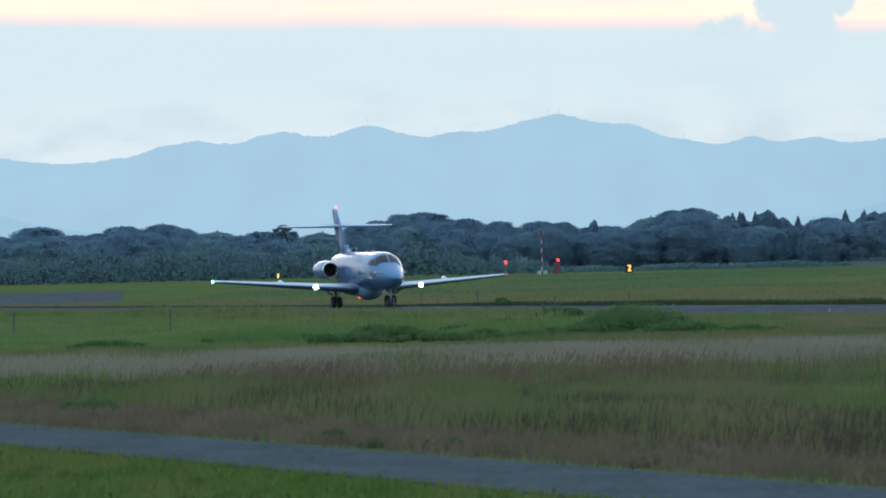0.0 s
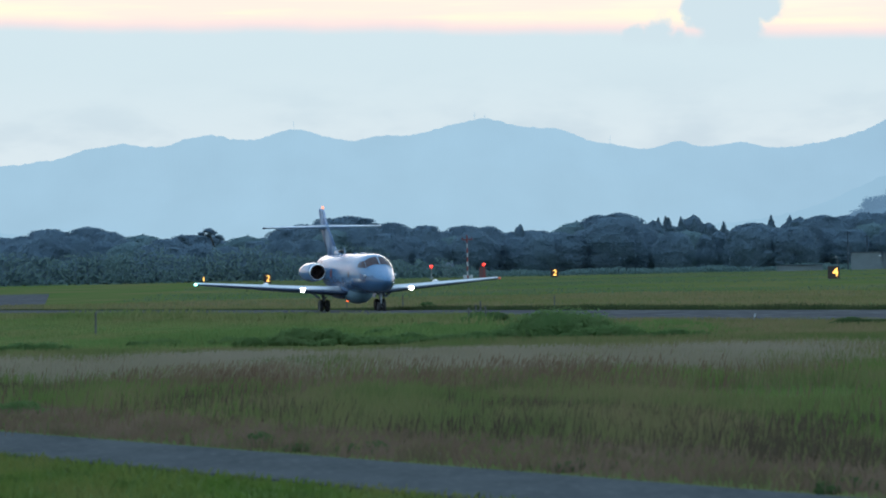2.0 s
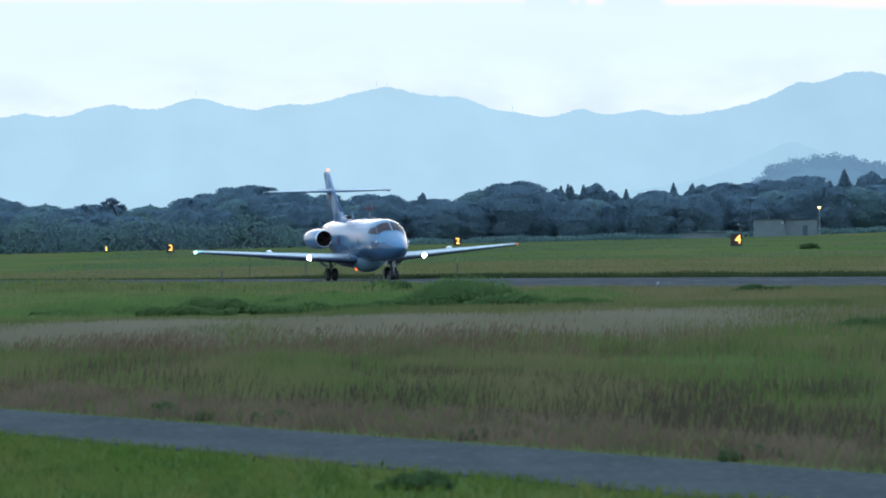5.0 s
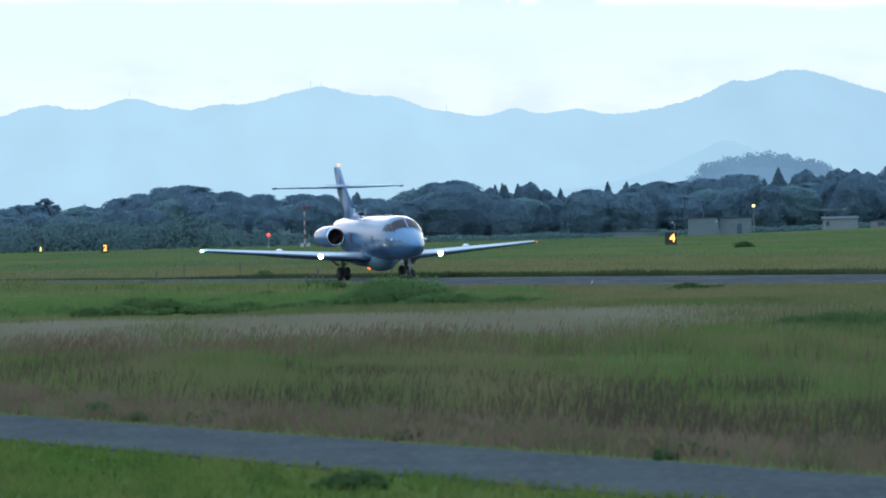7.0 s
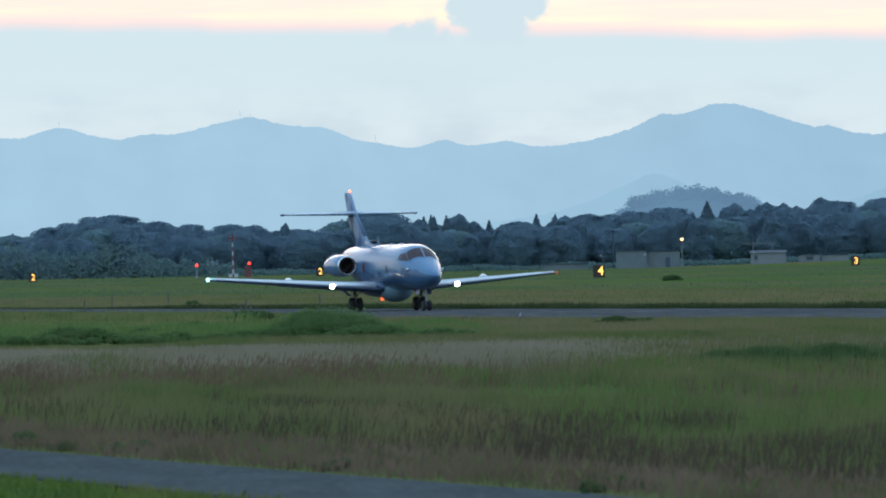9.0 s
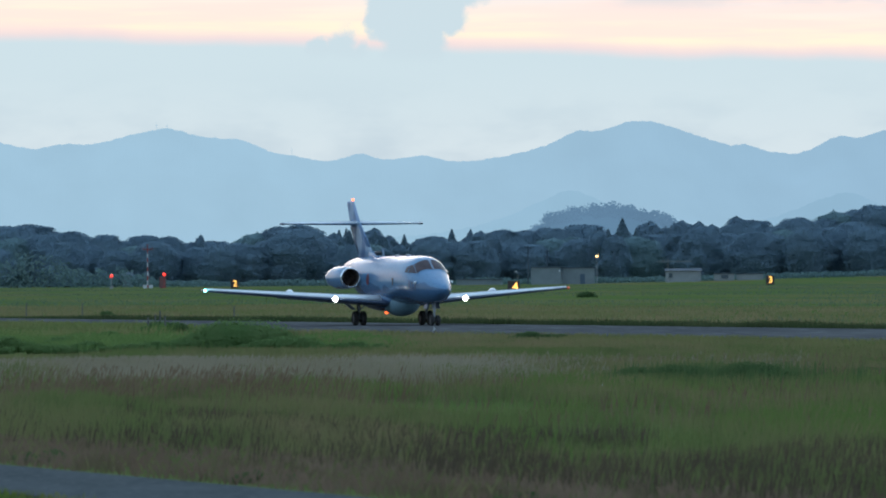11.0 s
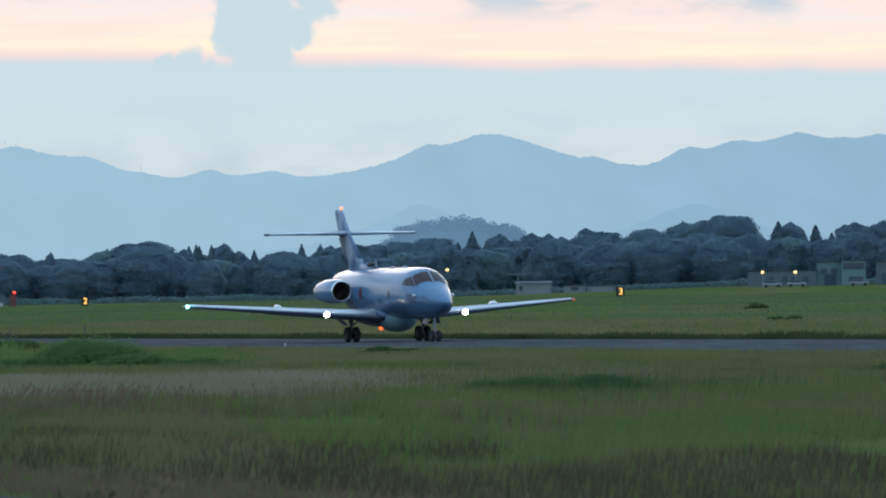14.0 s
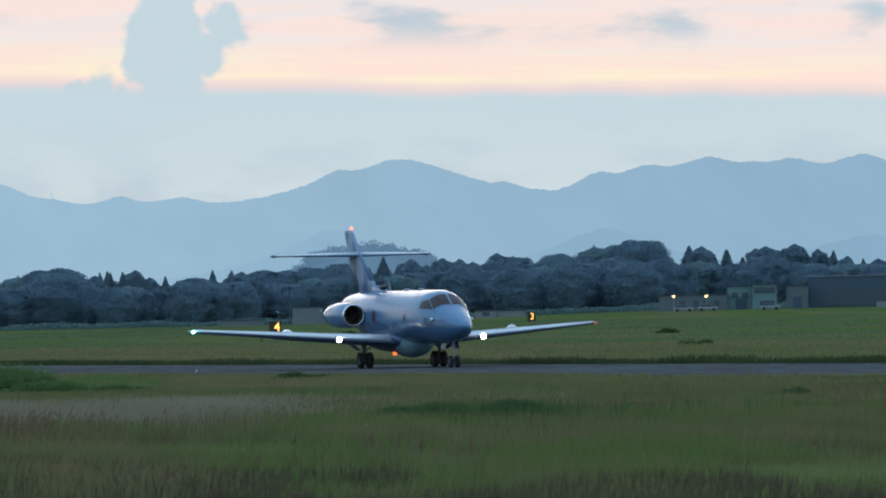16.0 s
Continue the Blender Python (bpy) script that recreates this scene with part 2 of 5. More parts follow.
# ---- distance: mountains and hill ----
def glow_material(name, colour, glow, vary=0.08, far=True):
    """Far slopes whose evening haze is put in as emission."""
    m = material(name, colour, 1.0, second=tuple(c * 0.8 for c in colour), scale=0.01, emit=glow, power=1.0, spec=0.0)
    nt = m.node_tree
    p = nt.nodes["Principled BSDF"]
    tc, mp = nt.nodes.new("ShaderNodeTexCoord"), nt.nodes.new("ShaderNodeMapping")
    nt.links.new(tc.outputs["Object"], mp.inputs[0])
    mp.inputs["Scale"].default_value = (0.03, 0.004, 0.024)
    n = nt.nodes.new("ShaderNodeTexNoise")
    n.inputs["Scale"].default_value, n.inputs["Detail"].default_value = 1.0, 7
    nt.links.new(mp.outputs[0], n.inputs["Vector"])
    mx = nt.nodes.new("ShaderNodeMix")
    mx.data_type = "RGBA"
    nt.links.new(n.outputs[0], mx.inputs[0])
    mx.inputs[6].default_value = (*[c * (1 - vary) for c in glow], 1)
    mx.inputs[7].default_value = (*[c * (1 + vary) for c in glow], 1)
    # the glow put in for haze is stronger towards the west end of the range
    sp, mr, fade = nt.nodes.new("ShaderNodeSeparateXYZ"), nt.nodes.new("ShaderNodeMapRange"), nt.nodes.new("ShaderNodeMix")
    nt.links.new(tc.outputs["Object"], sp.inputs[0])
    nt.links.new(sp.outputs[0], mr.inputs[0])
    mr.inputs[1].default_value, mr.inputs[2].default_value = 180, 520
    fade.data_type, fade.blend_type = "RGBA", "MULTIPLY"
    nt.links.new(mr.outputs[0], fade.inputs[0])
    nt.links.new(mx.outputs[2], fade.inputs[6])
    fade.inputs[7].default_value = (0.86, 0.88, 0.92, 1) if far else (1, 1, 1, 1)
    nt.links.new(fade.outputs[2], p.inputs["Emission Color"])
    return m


def ridge(name, label, dist, depth, base, peaks, a0, a1, wobble, mat):
    """A mountain chain: rounded summits (bearing, height and width in degrees) over a common base, with wooded, uneven slopes."""
    n, rows = 1400, 8
    az = np.linspace(a0, a1, n)
    top = base + sum((h / (1 + (np.abs(az - a) / w) ** 1.7)) ** 5 for a, h, w in peaks) ** 0.2
    verts, faces = [], []
    for j in range(rows):
        k = j / (rows - 1)
        for i in range(n):
            e = top[i] + wobble * (noise.noise((az[i] * 6, j * 0.4, dist)) + 0.6 * noise.noise((az[i] * 23, j, dist)) + 0.35 * noise.noise((az[i] * 71, j, dist)))
            d = dist - depth * k + depth * 0.10 * noise.noise((az[i] * 2.5, k * 3, 1.0)) * math.sin(k * math.pi)
            z = EYE.z + math.tan(radians(e)) * dist
            verts.append(polar(az[i], d, z * (1 - k ** 0.8) - 12 * k))
    for j in range(rows - 1):
        for i in range(n - 1):
            a = j * n + i
            faces.append((a, a + n, a + n + 1, a + 1))
    me = bpy.data.meshes.new(name)
    me.from_pydata(verts, [], faces)
    return tagged(put(name, me, mat, None, label, True), category="mountain", kind="structure")


M_FAR = glow_material("haze_glow_far_mountains", (0.05, 0.07, 0.08), (0.330, 0.505, 0.635))
M_MID = glow_material("haze_glow_foothills", (0.05, 0.07, 0.08), (0.295, 0.470, 0.600))
# dark blue emission stands for haze over the hill and its trees
M_HILL = glow_material("haze_glow_hill", (0.03, 0.05, 0.05), (0.108, 0.200, 0.315), 0.2, False)
ridge("backdrop_mountains", "long wooded mountain chain, evening haze put on as a pale blue glow", 4700, 500, 0.66,
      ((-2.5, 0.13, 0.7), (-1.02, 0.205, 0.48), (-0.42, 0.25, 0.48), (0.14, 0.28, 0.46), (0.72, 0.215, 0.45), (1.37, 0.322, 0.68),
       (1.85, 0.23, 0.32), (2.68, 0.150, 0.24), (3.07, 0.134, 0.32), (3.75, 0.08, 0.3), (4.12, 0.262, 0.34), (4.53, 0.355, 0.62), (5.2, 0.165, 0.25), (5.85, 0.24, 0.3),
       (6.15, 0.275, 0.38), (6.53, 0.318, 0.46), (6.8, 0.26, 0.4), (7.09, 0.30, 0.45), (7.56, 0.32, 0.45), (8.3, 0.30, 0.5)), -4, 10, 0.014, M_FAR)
ridge("backdrop_foothills", "lower wooded foothills before the mountains, haze put on as a blue glow", 4250, 250, 0.20,
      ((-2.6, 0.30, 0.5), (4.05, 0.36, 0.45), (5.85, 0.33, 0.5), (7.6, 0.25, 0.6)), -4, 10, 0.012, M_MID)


# ---- leaves and trees ----
def blade_material(name, colour, second, scale, island=0.55, stretch=(1, 1, 1), third=None, scale2=1.0):
    """Thin leaves: half of the light that falls on them comes through."""
    m = material(name, colour, 0.9, second=second, scale=scale, island=island, spec=0.0, stretch=stretch, third=third, scale2=scale2)
    nt = m.node_tree
    p = nt.nodes["Principled BSDF"]
    tr, mx = nt.nodes.new("ShaderNodeBsdfTranslucent"), nt.nodes.new("ShaderNodeMixShader")
    nt.links.new(p.inputs["Base Color"].links[0].from_socket, tr.inputs[0])
    mx.inputs[0].default_value = 0.5
    nt.links.new(p.outputs[0], mx.inputs[1])
    nt.links.new(tr.outputs[0], mx.inputs[2])
    nt.links.new(mx.outputs[0], nt.nodes["Material Output"].inputs[0])
    return m


def leaf_quads(rng, centres, size, out=None):
    """Small leafy sprays, turned all ways or, where the outward direction is known, mostly outward."""
    n = len(centres)
    if out is None:
        out = rng.normal(size=(n, 3))
    else:
        out = out + rng.normal(size=(n, 3)) * 0.22
    u = np.cross(out, rng.normal(size=(n, 3)))
    u /= np.linalg.norm(u, axis=1)[:, None]
    v = np.cross(out, u)
    v /= np.linalg.norm(v, axis=1)[:, None]
    s = (size * rng.uniform(0.55, 1.25, n))[:, None]
    t = s * rng.uniform(0.5, 0.9, n)[:, None]
    return np.stack([centres - u * s, centres + v * t, centres + u * s, centres - v * t], 1)


def blob_points(rng, n, c, r):
    """Places in the skin of a rounded clump, each with its outward direction."""
    p = rng.normal(size=(n, 3))
    p /= np.linalg.norm(p, axis=1)[:, None]
    return np.concatenate([np.array(c) + p * np.array(r) * rng.uniform(0.5, 1.05, n)[:, None] ** 0.5, p], 1)


def skin_points(rng, n, c, r):
    """Places close over the skin of a clump."""
    p = rng.normal(size=(n, 3))
    p /= np.linalg.norm(p, axis=1)[:, None]
    return np.concatenate([np.array(c) + p * np.array(r) * rng.uniform(0.82, 1.12, n)[:, None], p], 1)


def leafy(rng, pts, size):
    a = np.concatenate(pts)
    return leaf_quads(rng, a[:, :3], size, a[:, 3:])


def clump(c, r, seed):
    """The closed, lumpy inside of a leafy clump, as faces of four corners."""
    u, v = 12, 7
    p = np.empty((v + 1, u + 1, 3))
    for j in range(v + 1):
        for i in range(u + 1):
            a, b = 2 * math.pi * (i % u) / u, math.pi * j / v
            d = Vector((math.sin(b) * math.cos(a), math.sin(b) * math.sin(a), math.cos(b)))
            k = 0.86 + 0.30 * noise.noise(d * 2.3 + Vector((seed, 0, 0)))
            p[j, i] = [c[q] + d[q] * r[q] * k for q in range(3)]
    return np.stack([p[:-1, :-1], p[1:, :-1], p[1:, 1:], p[:-1, 1:]], 2).reshape(-1, 4, 3)


def crown_radius(kind, z):
    """How wide the crown of a tree ten metres high is at the height z."""
    k = min(max(z / 9.8, 0.0), 1.0)
    if kind == "conifer":
        return 0.06 + 2.0 * (1 - k) ** 0.85 * (0.84 + 0.3 * (1 - (k * 9) % 1))
    if kind == "tall":
        return 0.05 + 1.75 * math.sin(math.pi * (0.16 + 0.84 * k)) ** 0.75
    return 0.05 + 2.95 * math.sqrt(max(0.0, 1 - ((z - 4.4) / 5.3) ** 2))


def crown_mesh(rng, kind, leaves):
    """Crown of a tree ten metres high: a closed, lumpy inside under a coat of leafy sprays that point all ways."""
    seed = Vector((rng.uniform(0, 90), rng.uniform(0, 90), 0))
    lump = {"conifer": 0.22, "tall": 0.7, "round": 0.8}[kind]

    def at(z, a, out=1.0):
        r = crown_radius(kind, z)
        p = Vector((r * math.cos(a), r * math.sin(a), z))
        n = noise.noise(p * 0.42 + seed) + 0.5 * noise.noise(p * 1.1 + seed)
        r = max(r * out + lump * n * min(1.0, r), 0.02)
        return (r * math.cos(a), r * math.sin(a), z + lump * 0.9 * noise.noise(p * 0.6 - seed) * z / 10)

    u, v = 22, 20
    p = np.array([[at(0.3 + 9.5 * (j / v), 2 * math.pi * (i % u) / u, 0.88) for i in range(u + 1)] for j in range(v + 1)])
    inside = np.stack([p[:-1, :-1], p[:-1, 1:], p[1:, 1:], p[1:, :-1]], 2).reshape(-1, 4, 3)
    zs = rng.uniform(0.2, 9.9, leaves * 2)
    zs = zs[rng.uniform(0, 2.9, leaves * 2) < [crown_radius(kind, z) + 0.5 for z in zs]]
    c = np.array([at(z, rng.uniform(0, 2 * math.pi), rng.uniform(0.84, 1.1)) for z in zs])
    return np.concatenate([leaf_quads(rng, c, 0.12), inside])


M_BARK = material("bark", (0.07, 0.055, 0.04), 0.95, second=(0.04, 0.032, 0.026), scale=3.0, bump=0.5, spec=0.1)
# pale blue-grey base colours carry the haze over the far wood
M_LEAF = blade_material("hazed_foliage", (0.184, 0.268, 0.338), (0.202, 0.294, 0.350), 0.12, 0.08)
M_LEAF_B = blade_material("hazed_conifer_foliage", (0.176, 0.262, 0.324), (0.196, 0.288, 0.334), 0.12, 0.08)
M_LEAF_C = blade_material("hazed_pale_foliage", (0.196, 0.298, 0.326), (0.214, 0.318, 0.336), 0.12, 0.08)
M_BRUSH = blade_material("hazed_brush_foliage", (0.138, 0.220, 0.222), (0.158, 0.240, 0.232), 0.12, 0.15)


def make_tree(rng, kind, mat, label):
    t = empty("tree", label=label, category="tree", group="trees along the edge of the wood")
    bm = bmesh.new()
    rod(bm, (0, 0, -0.3), (0.1, 0, 4.5), 0.26, 0.16, 7)
    rod(bm, (0.1, 0, 4.5), (0.0, 0.1, 8.6), 0.16, 0.03, 6)
    for k in range(6):
        a, z = k * 2.4, 2.6 + k * 0.8
        rod(bm, (0.06, 0, z), (math.cos(a) * 1.7, math.sin(a) * 1.7, z + 1.2), 0.09, 0.02, 5)
    part("trunk", bm, M_BARK, t)
    put("crown", mesh_of("crown", crown_mesh(rng, kind, 4200), 4), mat, t)
    return t


def make_bent_pine(rng, azimuth, h, wide):
    """A pine with a bare leaning trunk and flat tiers of needles."""
    p = polar(azimuth, 1950)
    t = empty("pine_tree", Matrix.Translation((p.x, p.y, 0)), label="bent old pine with a bare trunk and flat tiered crown", category="tree", group="trees along the edge of the wood")
    bm = bmesh.new()
    rod(bm, (2.2 * wide, 0, -0.3), (1.6 * wide, 0, h * 0.6), 0.3, 0.24, 7)
    rod(bm, (1.6 * wide, 0, h * 0.6), (0, 0, h * 0.94), 0.24, 0.1, 7)
    rod(bm, (0.6 * wide, 0, h * 0.83), (-1.9 * wide, 0, h * 0.88), 0.12, 0.05, 6)
    rod(bm, (1.5 * wide, 0, h * 0.62), (3.0 * wide, 0.2, h * 0.80), 0.14, 0.05, 6)
    part("trunk", bm, M_BARK, t)
    pts, inside = [], []
    for x, z, r in ((0, 0.95, 1.3), (-1.7, 0.90, 0.9), (1.1, 0.91, 1.0), (2.6, 0.84, 0.9), (3.3, 0.80, 0.6), (0.2, 0.88, 0.7), (2.0, 0.74, 0.8)):
        c, q = (x * wide, 0, h * z), (r * (0.5 + wide * 0.5), r * 0.9, r * 0.42)
        inside.append(clump(c, q, x))
        pts.append(skin_points(rng, 240, c, q))
    put("crown", mesh_of("crown", np.concatenate([leafy(rng, pts, 0.16), *inside]), 4), M_LEAF, t)


# tree heights along the wood's edge: bearing in degrees, metres
WOOD = ((-3.0, 13), (-2.1, 13.2), (-1.5, 13.4), (-0.95, 12.2), (-0.55, 10.6), (0.0, 12), (0.5, 14.8), (0.95, 11.4), (1.2, 12.4), (1.55, 11.2), (1.85, 11.8),
        (2.13, 15.3), (2.4, 13.3), (2.75, 12.8), (2.88, 10.2), (3.0, 11.2), (3.3, 12.2), (4.2, 13.2), (4.9, 14.2), (5.4, 14.2), (5.85, 15.2), (6.12, 15.6), (6.27, 12.0),
        (6.45, 13.8), (6.7, 12.2), (7.0, 14.6), (7.35, 12.2), (7.8, 11.5), (8.6, 12))


def wood_height(a):
    return float(np.interp(a, [p[0] for p in WOOD], [p[1] for p in WOOD]))


def make_woods():
    rng = np.random.default_rng(5)
    lab = "dense broadleaf tree, tinted blue-grey for haze, at the airfield's far edge"
    lab2 = "pointed conifer standing in the wood, tinted blue-grey for haze"
    lab3 = "slender tall tree with a ragged, haze-tinted crown"
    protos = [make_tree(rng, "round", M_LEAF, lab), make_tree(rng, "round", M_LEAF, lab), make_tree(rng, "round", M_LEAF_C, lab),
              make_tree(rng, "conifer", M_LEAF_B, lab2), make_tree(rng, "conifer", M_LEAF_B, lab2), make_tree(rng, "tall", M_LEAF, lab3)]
    pointed = ((2.35, 3.05), (3.25, 3.6), (4.2, 5.2), (6.3, 8.4))
    used = set()
    for dist, step_, cut in ((1900, 5.2, 0.84), (1960, 4.4, 1.0)):
        a = -2.9
        while a < 8.3:
            a += math.degrees(step_ * (0.72 if any(lo < a < hi for lo, hi in pointed) else 1.0) * rng.uniform(0.75, 1.25) / dist)
            tip = any(lo < a < hi for lo, hi in pointed)
            k = int(rng.choice(([5, 5, 5, 3, 4] if dist == 1960 else [0, 1, 5, 5, 2]) if tip else [0, 1, 2, 0, 1]))
            h = wood_height(a) * cut * (rng.uniform(0.84, 1.04) if k > 2 else rng.uniform(0.80, 1.03))
            p = polar(a, dist + rng.uniform(-18, 18))
            m = Matrix.Translation((p.x, p.y, float(rise(np.array(p.x), np.array(p.y))))) @ Matrix.Rotation(rng.uniform(0, 6.28), 4, "Z")
            if k not in used:
                used.add(k)
                ob = protos[k]
                ob.matrix_basis = m
            else:
                ob = copy_thing(protos[k], m)
            s = h / (9.6 if k > 2 else 10.0)
            w = s * rng.uniform(0.9, 1.35) * (1.55 if k < 3 else 1.3)
            ob.scale = (w, w, s)
    for a, h, k, wide in ((2.414, 11.6, 4, 1.2), (2.526, 11.9, 3, 1.4), (2.593, 12.0, 4, 1.4), (2.763, 11.6, 3, 1.5), (2.834, 10.2, 4, 1.4), (1.615, 11.6, 5, 0.7), (3.391, 12.4, 5, 0.45),
                          (6.05, 16.4, 0, 1.3), (6.15, 15.8, 1, 1.1), (5.78, 15.4, 2, 1.1), (4.62, 12.6, 5, 1.0), (4.74, 13.2, 5, 1.0), (6.47, 12.9, 5, 0.7), (7.02, 12.6, 3, 1.2), (4.9, 12.8, 5, 0.9)):
        p = polar(a, 1955)
        ob = copy_thing(protos[k], Matrix.Translation((p.x, p.y, float(rise(np.array(p.x), np.array(p.y))))) @ Matrix.Rotation(a * 7, 4, "Z"))
        s = h / (9.6 if k > 2 else 10.0)
        ob.scale = (s * wide, s * wide, s)
    make_bent_pine(rng, -0.435, 12.3, 0.9)
    make_bent_pine(rng, -0.612, 10.9, 0.4)
    # the depth of the wood behind its edge, and the brush before it
    co = []
    for a in np.arange(-3.0, 8.4, 0.030):
        p = polar(a, 2040)
        top = wood_height(a) * 0.80
        co.append(leaf_quads(rng, np.stack([p.x + rng.uniform(-4, 4, 280), p.y + rng.uniform(-5, 5, 280), rng.uniform(0, 1, 280) ** 0.8 * top + 0.5], -1), 0.4))
    for a in np.arange(-3.6, 9.0, 0.12):
        p, q = polar(a, 2062), polar(a + 0.121, 2062)
        h0, h1 = wood_height(a) * 0.78, wood_height(a + 0.12) * 0.78
        co.append(np.array([[(p.x, p.y, -1), (q.x, q.y, -1), (q.x, q.y, h1), (p.x, p.y, h0)]]))
    tagged(put("wood_depth", mesh_of("wood_depth", np.concatenate(co), 4), M_LEAF_B, None, "deep haze-tinted wood behind the edge trees"), category="woods", kind="stuff")
    co = []
    for a in np.arange(-3.0, 8.4, 0.035):
        p = polar(a, 1850)
        top = 1.6 + 2.4 * (0.5 + noise.noise((a * 3, 1, 1))) + 1.2 * noise.noise((a * 14, 2, 1))
        top = max(top, 0.7) * (0.4 + 1.9 * (1 - float(smooth01(np.array(a), 0.4, 1.5))))
        g = float(rise(np.array(p.x), np.array(p.y)))
        co.append(leaf_quads(rng, np.stack([p.x + rng.uniform(-1.2, 1.2, 90), p.y + rng.uniform(-5, 5, 90), g + rng.uniform(0, 1, 90) * top], -1), 0.3))
    tagged(put("brush", mesh_of("brush", np.concatenate(co), 4), M_BRUSH, None, "haze-tinted green brush along the foot of the wood"), category="brush", kind="stuff")


make_woods()


def make_hill():
    """A small wooded hill beyond the woods."""
    rng = np.random.default_rng(8)
    n, verts, faces = 60, [], []
    d0 = 3000
    for j in range(16):
        k = j / 15
        for i in range(n):
            a = 3.40 + 1.7 * i / (n - 1)
            e = np.interp(a, (3.40, 3.60, 3.71, 3.86, 3.90, 3.94, 4.10, 4.30, 4.45, 4.62, 4.72, 4.78, 4.92, 5.1), (0.0, 0.13, 0.235, 0.33, 0.375, 0.395, 0.43, 0.455, 0.435, 0.395, 0.365, 0.31, 0.2, 0.0))
            z = math.tan(radians(float(e))) * d0 + 1.2 + 0.8 * noise.noise((a * 12, k * 4, 0))
            verts.append(polar(a, d0 - 90 * k, z * math.cos(k * math.pi / 2) - 3 * k))
    for j in range(15):
        for i in range(n - 1):
            b = j * n + i
            faces.append((b, b + n, b + n + 1, b + 1))
    me = bpy.data.meshes.new("hill")
    me.from_pydata(verts, [], faces)
    tagged(put("backdrop_hill", me, M_HILL, None, "small wooded hill, haze put on as a dark blue glow", True), category="hill", kind="structure")
    pts = []
    for _ in range(330):
        v = Vector(verts[rng.integers(0, 5) * n + rng.integers(2, n - 2)])
        r = rng.uniform(0.7, 2.0)
        pts.append(blob_points(rng, 26, (v.x + rng.uniform(-1.5, 1.5), v.y, v.z + r * 0.6), (r * 1.2, r, r)))
    tagged(put("hill_trees", mesh_of("hill_trees", leafy(rng, pts, 0.5), 4), M_HILL, None, "trees over the hill, in the same haze glow"), category="woods", kind="stuff")


make_hill()


# ---- the jet ----
def taxied(t):
    """Metres rolled along the taxiway by t seconds."""
    ease = np.interp(t, (0, 2, 4, 7, 9.5, 12, 13.5, 14.5, 16), (-0.30, -0.38, -0.36, 0.0, 0.32, 0.34, 0.0, -0.05, -0.18))
    return -442.55 + 8.33 * t + 0.03277 * t * t - 0.002447 * t ** 3 + float(ease)


def taxi_pose(t):
    p = along(taxied(t), 85.0, 0.02)
    return pose(p.x, p.y, p.z, 0, 0, HEADING + 1.6 - 90)


def paint_material(name, light, dark, level, rough=0.28):
    """Two-tone aircraft paint: a wavy edge between the upper and the lower colour, a little soot and dirt."""
    m = bpy.data.materials.new(name)
    m.use_nodes = True
    nt = m.node_tree
    N, L = nt.nodes.new, nt.links.new
    p = nt.nodes["Principled BSDF"]
    p.inputs["Roughness"].default_value = rough
    p.inputs["Coat Weight"].default_value = 0.2
    p.inputs["Specular IOR Level"].default_value = 0.35
    p.inputs["Coat Roughness"].default_value = 0.08
    tc, sep = N("ShaderNodeTexCoord"), N("ShaderNodeSeparateXYZ")
    L(tc.outputs["Object"], sep.inputs[0])
    n1, n2 = N("ShaderNodeTexNoise"), N("ShaderNodeTexNoise")
    for n, s in ((n1, 0.55), (n2, 9.0)):
        L(tc.outputs["Object"], n.inputs["Vector"])
        n.inputs["Scale"].default_value, n.inputs["Detail"].default_value = s, 3
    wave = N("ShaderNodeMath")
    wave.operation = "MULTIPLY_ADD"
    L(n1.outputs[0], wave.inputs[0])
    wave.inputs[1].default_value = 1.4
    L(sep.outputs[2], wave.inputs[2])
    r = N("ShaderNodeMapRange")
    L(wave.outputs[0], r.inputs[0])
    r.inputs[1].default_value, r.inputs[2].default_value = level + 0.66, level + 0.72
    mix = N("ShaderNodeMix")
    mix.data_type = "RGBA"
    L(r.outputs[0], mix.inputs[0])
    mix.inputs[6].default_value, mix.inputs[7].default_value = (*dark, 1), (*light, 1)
    dirt = N("ShaderNodeMix")
    dirt.data_type, dirt.blend_type = "RGBA", "MULTIPLY"
    dr = N("ShaderNodeMapRange")
    L(n2.outputs[0], dr.inputs[0])
    dr.inputs[1].default_value, dr.inputs[2].default_value, dr.inputs[3].default_value, dr.inputs[4].default_value = 0.45, 0.75, 0.0, 0.35
    L(dr.outputs[0], dirt.inputs[0])
    L(mix.outputs[2], dirt.inputs[6])
    dirt.inputs[7].default_value = (0.6, 0.62, 0.62, 1)
    L(dirt.outputs[2], p.inputs["Base Color"])
    return m


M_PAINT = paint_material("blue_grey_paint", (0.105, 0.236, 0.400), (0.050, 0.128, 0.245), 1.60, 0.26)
M_WING = material("wing_paint", (0.040, 0.072, 0.14), 0.4, second=(0.032, 0.060, 0.12), scale=1.2, third=(0.07, 0.12, 0.20), scale2=8.0, coat=0.2)
M_FIN = material("fin_paint", (0.30, 0.40, 0.52), 0.45, spec=0.3, second=(0.10, 0.18, 0.32), scale=0.9, contrast=(0.50, 0.56), third=(0.24, 0.33, 0.45), scale2=8.0, stretch=(1.4, 1, 0.35))
M_FINEDGE = material("dark_fin_edge", (0.15, 0.25, 0.42), 0.4, second=(0.18, 0.28, 0.45), scale=2.0)
